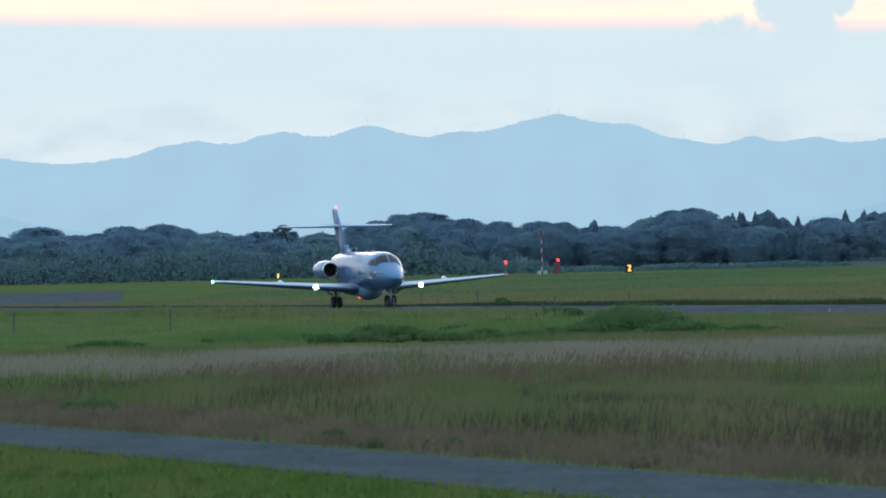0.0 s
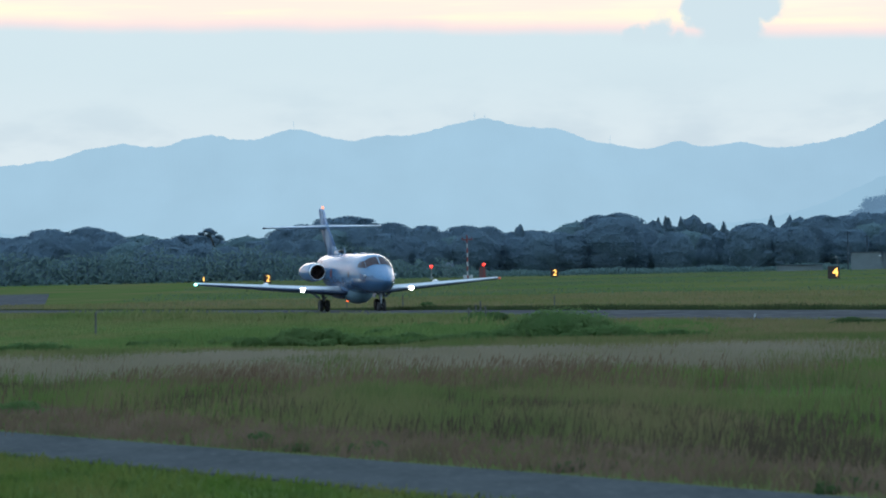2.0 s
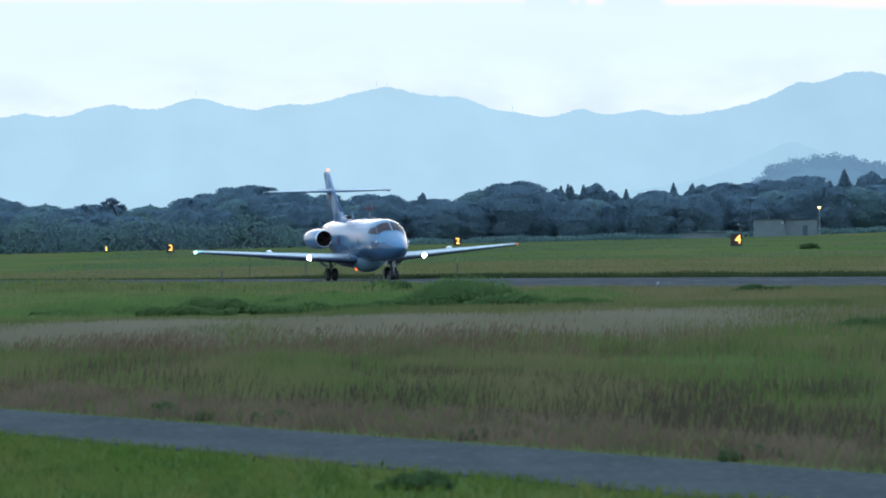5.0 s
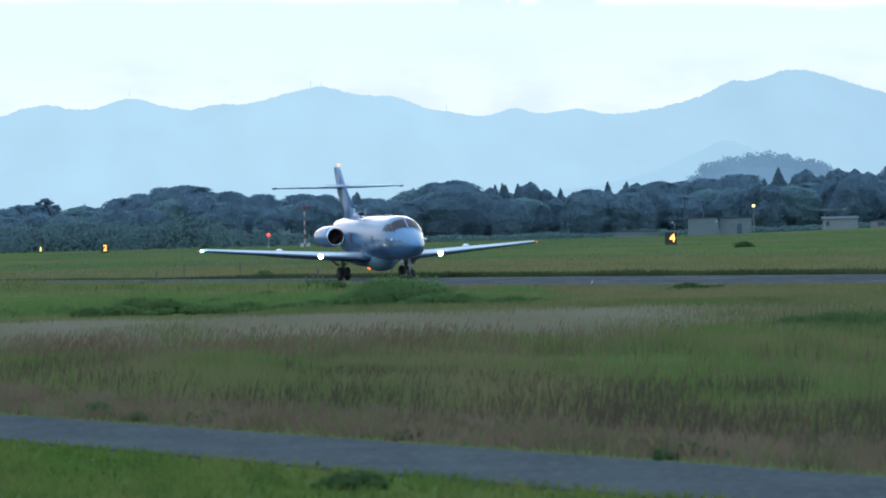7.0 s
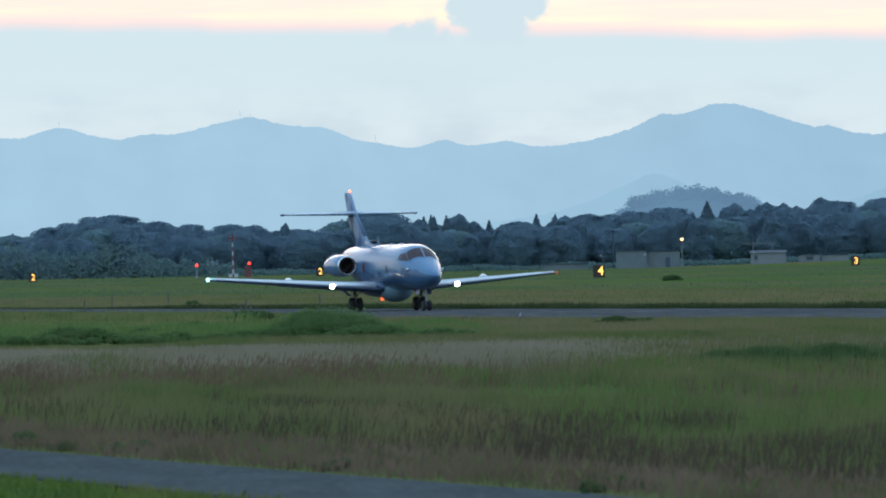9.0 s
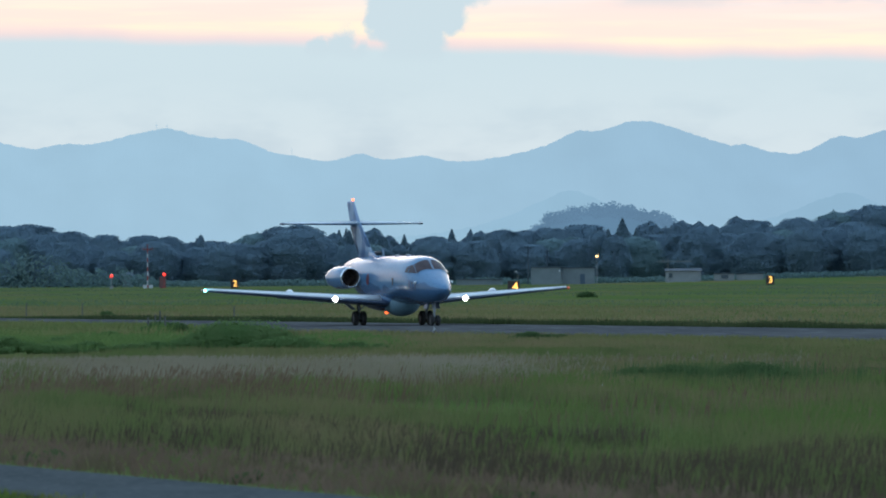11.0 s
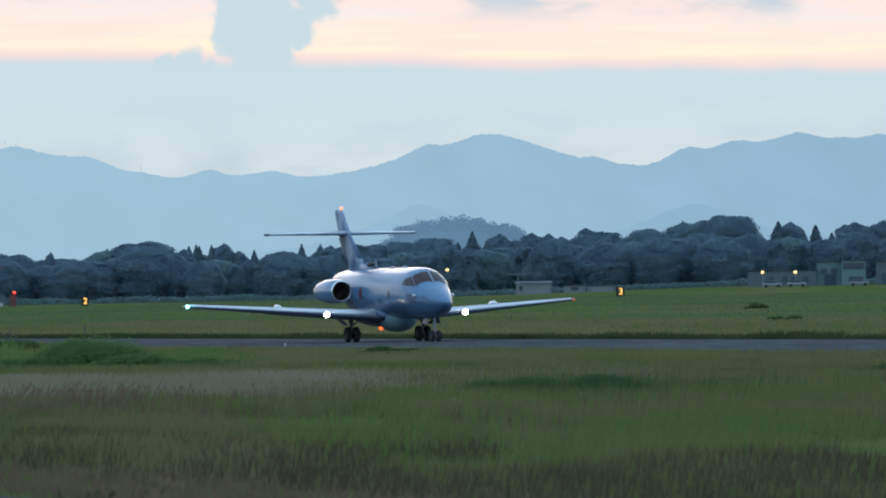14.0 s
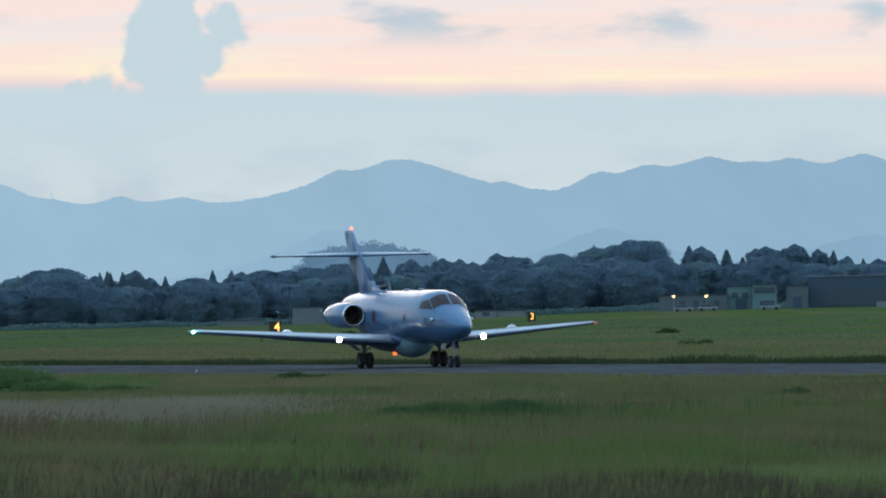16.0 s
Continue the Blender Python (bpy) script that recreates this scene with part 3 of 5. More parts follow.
M_RADOME = material("belly_radome", (0.15, 0.27, 0.34), 0.5, second=(0.12, 0.23, 0.30), scale=1.5, third=(0.18, 0.30, 0.37), scale2=9.0)
# near-white stands in for bright sky reflected along the leading edges
M_EDGE = material("near_white_edge", (0.84, 0.87, 0.90), 0.3, 0.25, second=(0.76, 0.79, 0.83), scale=2.0)
M_LIP = material("intake_lip_metal", (0.75, 0.77, 0.8), 0.25, 0.9, second=(0.65, 0.67, 0.7), scale=3.0)
M_DARK = material("dark_interior", (0.02, 0.02, 0.022), 0.6, second=(0.03, 0.028, 0.028), scale=5.0)
M_FAN = material("fan_metal", (0.09, 0.06, 0.055), 0.5, 0.5, second=(0.06, 0.045, 0.04), scale=4.0)
M_DUCT = material("dark_brown_duct", (0.055, 0.035, 0.032), 0.7, second=(0.04, 0.028, 0.026), scale=4.0)
M_GLASS = material("cockpit_glass", (0.050, 0.036, 0.042), 0.12, second=(0.085, 0.055, 0.060), scale=2.2, spec=0.18)
M_FRAME = material("window_frame", (0.20, 0.26, 0.35), 0.4, second=(0.16, 0.22, 0.30), scale=3.0)
M_STEEL = material("gear_metal", (0.26, 0.29, 0.32), 0.5, 0.4, second=(0.18, 0.20, 0.22), scale=6.0)
M_RIM = material("dull_rim_metal", (0.09, 0.095, 0.10), 0.6, 0.3, second=(0.06, 0.062, 0.066), scale=8.0)
M_TYRE = material("tyre_rubber", (0.018, 0.018, 0.02), 0.85, second=(0.03, 0.03, 0.03), scale=6.0)
M_RED = material("red_roundel", (0.12, 0.018, 0.035), 0.5, second=(0.13, 0.02, 0.035), scale=3.0)
M_MARK = material("dark_marking", (0.085, 0.125, 0.20), 0.5, second=(0.06, 0.09, 0.16), scale=3.0)
M_LANDING = material("landing_lamp", (1, 1, 1), 0.3, emit=(1.0, 0.97, 0.86), power=25.0)
M_BEACON = material("red_beacon", (0.8, 0.1, 0.05), 0.3, emit=(1.0, 0.26, 0.13), power=2.4)
M_BELLY_B = material("orange_beacon", (0.8, 0.2, 0.05), 0.3, emit=(1.0, 0.14, 0.03), power=2.2)
M_NAVG = material("green_nav_lamp", (0.2, 0.9, 0.7), 0.3, emit=(0.30, 1.0, 0.95), power=6.0)
M_NAVR = material("red_nav_lamp", (0.9, 0.2, 0.1), 0.3, emit=(1.0, 0.25, 0.12), power=0.05)

# fuselage: station forward of the main wheels, centre height, half width, half height above and below
HULL = ((8.06, 1.46, 0.02, 0.02, 0.02), (7.98, 1.46, 0.15, 0.14, 0.14), (7.75, 1.46, 0.29, 0.27, 0.27), (7.3, 1.48, 0.47, 0.44, 0.44), (6.8, 1.53, 0.62, 0.58, 0.58),
        (6.35, 1.58, 0.73, 0.71, 0.68), (6.05, 1.62, 0.79, 0.86, 0.74), (5.7, 1.67, 0.85, 1.00, 0.80), (5.35, 1.72, 0.90, 1.07, 0.85), (4.9, 1.78, 0.94, 1.06, 0.90),
        (4.2, 1.82, 0.965, 1.03, 0.94), (2.0, 1.82, 0.965, 1.03, 0.95), (-1.4, 1.82, 0.965, 1.03, 0.95), (-2.6, 1.88, 0.90, 0.97, 0.90), (-3.8, 2.00, 0.76, 0.84, 0.76),
        (-5.0, 2.16, 0.56, 0.66, 0.58), (-6.2, 2.32, 0.33, 0.42, 0.36), (-7.1, 2.42, 0.15, 0.2, 0.18), (-7.45, 2.45, 0.04, 0.05, 0.05))


def hull(x, turn, lift=0.0):
    """A point of the fuselage's skin: turn in degrees from the top towards port."""
    k = [h[0] for h in HULL][::-1]
    zc, w, up, down = (float(np.interp(x, k, [h[i] for h in HULL][::-1])) for i in (1, 2, 3, 4))
    c, s = math.cos(radians(turn)), math.sin(radians(turn))
    e = 0.92
    v = up if c > 0 else down
    return Vector((x, math.copysign(abs(s) ** e, s) * (w + lift), zc + math.copysign(abs(c) ** e, c) * (v + lift)))


def loft(rings, close=True):
    bm = bmesh.new()
    rows = [[bm.verts.new(p) for p in ring] for ring in rings]
    n = len(rows[0])
    for a, b in zip(rows, rows[1:]):
        for i in range(n if close else n - 1):
            j = (i + 1) % n
            bm.faces.new((a[i], a[j], b[j], b[i]))
    if close:
        bm.faces.new(rows[0][::-1])
        bm.faces.new(rows[-1])
    bmesh.ops.recalc_face_normals(bm, faces=bm.faces)
    return bm


def patch(corners, lift=0.012, steps=8):
    """A plate that follows the skin; four corners (station, turn)."""
    bm = bmesh.new()
    (x0, t0), (x1, t1), (x2, t2), (x3, t3) = corners
    for d in (lift, -0.03):
        grid = []
        for i in range(steps + 1):
            u = i / steps
            row = []
            for j in range(steps + 1):
                v = j / steps
                x = (x0 * (1 - u) + x1 * u) * (1 - v) + (x3 * (1 - u) + x2 * u) * v
                t = (t0 * (1 - u) + t1 * u) * (1 - v) + (t3 * (1 - u) + t2 * u) * v
                row.append(bm.verts.new(hull(x, t, d)))
            grid.append(row)
        for i in range(steps):
            for j in range(steps):
                bm.faces.new((grid[i][j], grid[i + 1][j], grid[i + 1][j + 1], grid[i][j + 1]))
    bmesh.ops.recalc_face_normals(bm, faces=bm.faces)
    return bm


def disc(x, turn, rx, rz, lift, n=20):
    """A round plate on the skin."""
    bm = bmesh.new()
    deg = math.degrees(1 / 0.97)
    for d in (lift, -0.03):
        mid = bm.verts.new(hull(x, turn, d))
        rim = [bm.verts.new(hull(x + rx * math.cos(2 * math.pi * i / n), turn + rz * deg * math.sin(2 * math.pi * i / n), d)) for i in range(n)]
        for i in range(n):
            bm.faces.new((mid, rim[i], rim[(i + 1) % n]))
    bmesh.ops.recalc_face_normals(bm, faces=bm.faces)
    return bm


def section(n=20, thick=0.12):
    """A wing's profile, chord 0 to 1 from the leading edge."""
    out = []
    for i in range(n):
        a = 2 * math.pi * i / n
        c = 0.5 * (1 - math.cos(a))
        t = 5 * thick * (0.2969 * math.sqrt(c) - 0.126 * c - 0.3516 * c ** 2 + 0.2843 * c ** 3 - 0.1015 * c ** 4)
        out.append((c, t if a < math.pi else -t * 0.8))
    return out


def surface(stations, thick=0.12, upright=False, lo=0.0, hi=1.0, grow=0.0):
    """A wing, tailplane or fin: stations of leading edge (x, y, z) and chord."""
    prof = [(c, t) for c, t in section(28, thick)]
    rings = []
    for x, y, z, chord in stations:
        ring = []
        for c, t in prof:
            cc = min(max(c, lo), hi)
            px, pt = x - cc * chord, t * chord * (1 + grow) + (grow * 0.02 if t >= 0 else -grow * 0.02)
            ring.append((px, y + pt, z) if upright else (px, y, z + pt))
        rings.append(ring)
    return loft(rings)


def ball(r, sx=1, sy=1, sz=1, at=(0, 0, 0), seg=14):
    bm = bmesh.new()
    bmesh.ops.create_uvsphere(bm, u_segments=seg, v_segments=seg // 2 + 2, radius=r)
    bmesh.ops.scale(bm, vec=(sx, sy, sz), verts=bm.verts)
    bmesh.ops.translate(bm, vec=at, verts=bm.verts)
    return bm


def revolve(profile, axis_at, seg=32):
    """A ring body round a fore-and-aft axis: profile of (x, radius)."""
    y0, z0 = axis_at
    rings = [[(x, y0 + r * math.cos(2 * math.pi * i / seg), z0 + r * math.sin(2 * math.pi * i / seg)) for i in range(seg)] for x, r in profile]
    bm = bmesh.new()
    rows = [[bm.verts.new(p) for p in ring] for ring in rings]
    for a, b in zip(rows, rows[1:]):
        for i in range(seg):
            j = (i + 1) % seg
            bm.faces.new((a[i], a[j], b[j], b[i]))
    bmesh.ops.recalc_face_normals(bm, faces=bm.faces)
    return bm


def wheel(place, r, w, plane):
    bm = bmesh.new()
    seg = 24
    prof = ((-w / 2, r * 0.55), (-w / 2, r * 0.86), (-w * 0.36, r * 0.97), (-w * 0.12, r), (w * 0.12, r), (w * 0.36, r * 0.97), (w / 2, r * 0.86), (w / 2, r * 0.55))
    rows = [[bm.verts.new((q * math.cos(2 * math.pi * i / seg), y, q * math.sin(2 * math.pi * i / seg))) for i in range(seg)] for y, q in prof]
    for a, b in zip(rows, rows[1:] + rows[:1]):
        for i in range(seg):
            j = (i + 1) % seg
            bm.faces.new((a[i], a[j], b[j], b[i]))
    bmesh.ops.recalc_face_normals(bm, faces=bm.faces)
    ob = part("wheel", bm, M_TYRE, plane, "black rubber tyre", True)
    ob.location = place
    bm = bmesh.new()
    rod(bm, (0, -w * 0.4, 0), (0, w * 0.4, 0), r * 0.56, seg=18)
    for k in range(6):
        a = k * math.pi / 3
        rod(bm, (r * 0.3 * math.cos(a), -w * 0.46, r * 0.3 * math.sin(a)), (r * 0.3 * math.cos(a), w * 0.46, r * 0.3 * math.sin(a)), r * 0.07, seg=6)
    part("rim", bm, M_RIM, ob, "dull grey metal wheel rim")
    return ob


def make_jet():
    plane = empty("airplane", label="pale blue-grey twin-engined business jet rolling along the taxiway, lamps lit", category="airplane")
    stations = np.concatenate([np.linspace(8.06, 7.3, 9), np.linspace(7.1, 4.2, 22), np.linspace(3.6, -1.4, 8), np.linspace(-1.8, -7.45, 20)])
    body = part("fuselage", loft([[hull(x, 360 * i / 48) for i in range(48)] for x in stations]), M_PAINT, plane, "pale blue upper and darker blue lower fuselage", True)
    # belly: wing fairing and the round radome ahead of it
    part("wing_fairing", ball(1.0, 2.6, 1.15, 0.46, (-0.1, 0, 1.03), 24), M_PAINT, plane, "", True)
    part("belly_radome", ball(1.0, 1.6, 0.70, 0.60, (1.35, 0, 0.97), 28), M_RADOME, plane, "grey-green bulging belly radome", True)
    # cockpit glazing
    for s in (1, -1):
        part("windscreen", patch([(6.36, 2.2 * s), (6.14, 52 * s), (5.56, 41 * s), (5.70, 2.2 * s)]), M_GLASS, plane, "dark tinted windscreen pane", True)
        part("side_window", patch([(6.12, 54 * s), (5.50, 67 * s), (5.36, 48 * s), (5.54, 42.5 * s)]), M_GLASS, plane, "dark tinted side window", True)
        part("side_window", patch([(5.45, 67 * s), (5.08, 68 * s), (5.12, 55 * s), (5.32, 48.5 * s)]), M_GLASS, plane, "dark tinted side window", True)
        part("window_frame", patch([(6.14, 52.2 * s), (6.12, 53.8 * s), (5.54, 42.3 * s), (5.56, 41.2 * s)], 0.016), M_FRAME, plane)
        part("wiper", patch([(6.2, 16 * s), (6.18, 18 * s), (5.75, 33 * s), (5.75, 31.5 * s)], 0.03), M_DARK, plane)
        part("roundel", disc(-0.35, 86 * s, 0.22, 0.20, 0.01), M_RED, plane, "round red marking", True)
        for k in range(3):
            x = 6.3 - k * 0.25
            part("marking", patch([(x, 98 * s), (x - 0.16, 98 * s), (x - 0.16, 80 * s), (x, 80 * s)], 0.01, 3), M_MARK, plane, "dark painted bar")
        part("probe", ball(0.06, 2.2, 1, 0.9, hull(6.3, 78 * s, 0.04)), M_EDGE, plane, "small bright probe", True)
    part("window_frame", patch([(6.38, -2.1), (6.38, 2.1), (5.70, 2.1), (5.70, -2.1)], 0.022), M_FRAME, plane)
    part("passenger_door", patch([(4.05, 100), (3.35, 100), (3.35, 36), (4.05, 36)], 0.008), M_PAINT, plane, "", True)
    part("slot", patch([(3.64, -98), (3.46, -98), (3.46, -84), (3.64, -84)], 0.012, 3), M_DARK, plane)
    # wings
    for s in (1, -1):
        st = [(2.02, 0.55 * s, 0.93, 3.25), (1.78, 0.95 * s, 0.96, 3.05), (1.12, 2.78 * s, 1.10, 2.35), (0.15, 5.4 * s, 1.305, 1.62), (-0.72, 7.72 * s, 1.485, 1.05)]
        wing = part("wing", surface(st, 0.13), M_WING, plane, "blue-grey swept wing", True)
        # raised so the painted sky reflection keeps to the edge's upper half
        part("leading_edge", surface([(x - 0.004 * c, y, z + 0.030 * c, c) for x, y, z, c in st[1:]], 0.13, hi=0.08, grow=0.04), M_EDGE, plane, "leading edge with the bright sky reflection in its colour", True)
        part("wing_tip", ball(0.5, 1.02, 0.10, 0.075, (-1.22, 7.74 * s, 1.49)), M_WING, plane, "", True)
        part("flap", surface([(-0.62, 1.15 * s, 0.87, 0.75), (-0.86, 4.6 * s, 1.16, 0.52)], 0.10), M_WING, plane, "", True)
        part("wing_fence", ball(0.3, 1.7, 0.42, 0.50, (-0.2, 4.35 * s, 1.36)), M_EDGE, plane, "small fairing on top of the wing", True)
        bm = bmesh.new()
        rod(bm, (-0.7, 5.2 * s, 1.26), (-0.78, 5.2 * s, 1.06), 0.02, 0.01, 6)
        part("static_wick", bm, M_DARK, plane)
        bm = bmesh.new()
        rod(bm, (1.02, 2.78 * s, 1.10), (1.24, 2.78 * s, 1.10), 0.125, 0.118, 20)
        lamp = part("landing_lamp", bm, M_STEEL, plane, "landing lamp in the wing's leading edge")
        part("lens", ball(0.11, 0.35, 1, 1, (1.25, 2.78 * s, 1.10)), M_LANDING, lamp, "brilliant white lamp glass", True)
        part("nav_lamp", ball(0.075, 1.2, 0.9, 0.9, (-0.72, 7.80 * s, 1.49)), M_NAVR if s > 0 else M_NAVG, plane, "small red position lamp" if s > 0 else "bright blue-green position lamp", True)
        # engines
        ax = (1.38 * s, 1.98)
        nac = part("nacelle", revolve([(x + 0.55, r) for x, r in ((-2.08, 0.37), (-2.06, 0.395), (-2.15, 0.42), (-2.5, 0.465), (-3.2, 0.485), (-4.0, 0.465), (-4.7, 0.38), (-5.05, 0.30), (-5.05, 0.27), (-4.5, 0.27))],
                                      ax), M_PAINT, plane, "engine pod", True)
        part("intake_lip", revolve([(x + 0.55, r) for x, r in ((-2.32, 0.348), (-2.14, 0.352), (-2.07, 0.365), (-2.05, 0.382), (-2.07, 0.405), (-2.15, 0.428))], ax), M_LIP, nac, "bright metal intake lip", True)
        part("intake_duct", revolve([(x + 0.55, r) for x, r in ((-2.30, 0.349), (-2.9, 0.36), (-2.92, 0.02))], ax), M_DUCT, nac, "dark engine intake", True)
        bm = bmesh.new()
        for k in range(18):
            a = k * 2 * math.pi / 18
            box(bm, 0, 0, 0, 0.03, 0.05, 0.24, m=Matrix.Translation((-2.07, ax[0] + 0.2 * math.cos(a), ax[1] + 0.2 * math.sin(a))) @ Matrix.Rotation(math.pi / 2 - a, 4, "X") @ Matrix.Rotation(0.7, 4, "Z"))
        rod(bm, (-2.2, *ax), (-1.9, *ax), 0.10, 0.02, 12)
        part("fan", bm, M_FAN, nac, "dark metal fan blades")
        part("pylon", surface([(-2.0, 0.70 * s, 1.99, 2.3), (-2.2, 1.05 * s, 1.99, 2.0)], 0.10), M_PAINT, plane, "", True)
        # tailplane
        tail = [(-5.20, 0.0, 4.24, 1.65), (-6.05, 2.98 * s, 4.25, 0.80)]
        part("tailplane", surface(tail, 0.10), M_FIN, plane, "tailplane set high on the fin", True)
        part("tail_leading_edge", surface([(x - 0.004 * c, y, z + 0.022 * c, c) for x, y, z, c in tail], 0.10, hi=0.12, grow=0.05), M_EDGE, plane, "leading edge with the bright sky reflection in its colour", True)
        part("tail_tip", ball(0.42, 1.05, 0.13, 0.13, (-6.48, 3.0 * s, 4.25)), M_MARK, plane, "dark tip of the tailplane", True)
        # main legs
        bm = bmesh.new()
        rod(bm, (0, 1.43 * s, 0.30), (0.05, 1.46 * s, 0.72), 0.055, seg=12)
        rod(bm, (0.05, 1.46 * s, 0.66), (0.08, 1.5 * s, 1.02), 0.085, seg=12)
        rod(bm, (0, 1.24 * s, 0.30), (0, 1.62 * s, 0.30), 0.045, seg=10)
        rod(bm, (0.12, 1.46 * s, 0.62), (0.35, 1.1 * s, 0.98), 0.03, seg=8)
        rod(bm, (-0.1, 1.43 * s, 0.36), (-0.22, 1.46 * s, 0.62), 0.025, seg=8)
        part("main_leg", bm, M_STEEL, plane, "main landing gear leg")
        bm = bmesh.new()
        box(bm, 0, 0, 0, 0.62, 0.03, 0.46, 0.012, m=Matrix.Translation((0.05, 1.84 * s, 0.80)) @ Matrix.Rotation(radians(-52 * s), 4, "X"))
        part("gear_door", bm, M_FRAME, plane, "open landing gear door")
        for o in (-0.165, 0.165):
            wheel((0, 1.43 * s + o, 0.30), 0.30, 0.20, plane)
    # fin with its fillet, intake, bullet and beacon
    part("fin", surface([(-2.75, 0, 2.70, 2.5), (-3.45, 0, 3.25, 2.2), (-5.05, 0, 4.26, 1.65), (-5.92, 0, 5.05, 1.2), (-6.10, 0, 5.18, 1.05)], 0.075, upright=True), M_FIN, plane, "swept tail fin", True)
    part("fin_leading_edge", surface([(-3.44, 0, 3.25, 2.2), (-5.04, 0, 4.26, 1.65), (-5.91, 0, 5.05, 1.2)], 0.075, upright=True, hi=0.16, grow=0.05), M_FINEDGE, plane, "dark blue leading band of the fin", True)
    part("rudder", surface([(-4.95, 0, 2.95, 0.5), (-6.28, 0, 4.1, 0.42)], 0.09, upright=True), M_MARK, plane, "darker blue rudder", True)
    part("dorsal_fillet", surface([(-1.3, 0, 2.70, 3.4), (-2.1, 0, 2.92, 2.3), (-2.8, 0, 3.08, 1.4)], 0.10, upright=True), M_PAINT, plane, "", True)
    part("ram_intake", ball(0.13, 3.0, 1.0, 0.7, (-2.2, 0, 3.0)), M_DARK, plane, "dark air intake before the fin", True)
    part("bullet", ball(0.2, 4.2, 0.75, 0.75, (-5.85, 0, 4.25), 18), M_FIN, plane, "", True)
    part("tail_beacon", ball(0.065, 1.5, 0.9, 1.0, (-6.22, 0, 5.25)), M_BEACON, plane, "glowing red beacon on the fin", True)
    part("belly_beacon", ball(0.08, 1.2, 1, 1, (-0.9, 0.0, 0.53)), M_BELLY_B, plane, "glowing orange beacon under the belly", True)
    bm = bmesh.new()
    rod(bm, (-1.3, 0, 2.8), (-1.5, 0, 3.22), 0.05, 0.02, 8)
    part("antenna", bm, M_FRAME, plane, "blade antenna on the roof")
    for x in (2.6, 0.9):
        part("roof_blister", ball(0.12, 2.2, 1, 0.5, (x, 0, 2.86)), M_FRAME, plane, "", True)
    # nose leg
    bm = bmesh.new()
    rod(bm, (6.5, 0, 0.22), (6.45, 0, 0.62), 0.04, seg=10)
    rod(bm, (6.45, 0, 0.58), (6.40, 0, 1.05), 0.06, seg=10)
    rod(bm, (6.5, -0.16, 0.22), (6.5, 0.16, 0.22), 0.03, seg=8)
    rod(bm, (6.46, 0, 0.55), (5.95, 0, 1.0), 0.03, seg=8)
    part("nose_leg", bm, M_STEEL, plane, "nose landing gear leg")
    for s in (1, -1):
        bm = bmesh.new()
        box(bm, 0, 0, 0, 0.55, 0.02, 0.30, 0.008, m=Matrix.Translation((6.05, 0.24 * s, 0.84)) @ Matrix.Rotation(radians(14 * s), 4, "X"))
        part("nose_gear_door", bm, M_WING, plane, "open nose gear door")
        wheel((6.5, 0.13 * s, 0.22), 0.22, 0.14, plane)
    plane.matrix_basis = taxi_pose(0)


make_jet()


# ---- airfield things ----
M_WHITE = material("white_enamel", (0.50, 0.53, 0.55), 0.6, second=(0.42, 0.45, 0.47), scale=2.0)
M_REDP = material("red_enamel", (0.32, 0.06, 0.055), 0.6, second=(0.26, 0.055, 0.05), scale=2.0)
M_RUST = material("dull_red_paint", (0.16, 0.07, 0.07), 0.7, second=(0.12, 0.06, 0.06), scale=2.0)
M_CARW = material("dull_white_car_paint", (0.26, 0.29, 0.31), 0.5, second=(0.22, 0.25, 0.27), scale=2.0)
M_POLE = material("galvanised_pole", (0.30, 0.32, 0.33), 0.5, 0.4, second=(0.24, 0.26, 0.27), scale=4.0)
M_POST = material("weathered_stake", (0.12, 0.12, 0.115), 0.9, second=(0.08, 0.08, 0.078), scale=6.0)
# the reddish tint puts the lit figures' spill into the black boards
M_BOARD = material("black_board_lamp_spill", (0.050, 0.026, 0.022), 0.5, second=(0.035, 0.022, 0.02), scale=3.0)
M_SIGN = material("sign_face_lit", (0.9, 0.6, 0.15), 0.5, emit=(1.0, 0.50, 0.10), power=1.9)
M_REDLAMP = material("red_obstruction_lamp", (0.9, 0.1, 0.05), 0.4, emit=(1.0, 0.035, 0.025), power=2.6)
M_SODIUM = material("sodium_lamp", (1, 0.8, 0.4), 0.4, emit=(1.0, 0.60, 0.22), power=3.2)
# wall and roof colours are shifted to blue-grey for the distance haze
M_CONC = material("hazed_concrete_wall", (0.177, 0.215, 0.230), 0.9, second=(0.143, 0.178, 0.193), scale=0.5, third=(0.204, 0.237, 0.254), scale2=4.0)
M_CREAM = material("hazed_painted_wall", (0.245, 0.266, 0.271), 0.85, second=(0.204, 0.229, 0.238), scale=0.5, third=(0.272, 0.296, 0.303), scale2=4.0)
M_TAN = material("hazed_tan_wall", (0.128, 0.164, 0.178), 0.9, second=(0.112, 0.146, 0.160), scale=0.5)
M_GREENW = material("hazed_green_wall", (0.150, 0.250, 0.255), 0.9, second=(0.132, 0.222, 0.230), scale=0.5, third=(0.163, 0.252, 0.246), scale2=4.0)
M_HANGAR = material("hazed_hangar_sheet", (0.072, 0.110, 0.150), 0.9, second=(0.062, 0.098, 0.138), scale=0.5)
M_ROOF = material("hazed_grey_roof", (0.070, 0.096, 0.124), 0.95, second=(0.060, 0.084, 0.110), scale=0.8)
M_PANE = material("dark_pane", (0.05, 0.075, 0.095), 0.5, second=(0.06, 0.085, 0.105), scale=2.0)


def ground_at(azimuth, dist):
    p = polar(azimuth, dist)
    p.z = float(rise(np.array(p.x), np.array(p.y)))
    return p


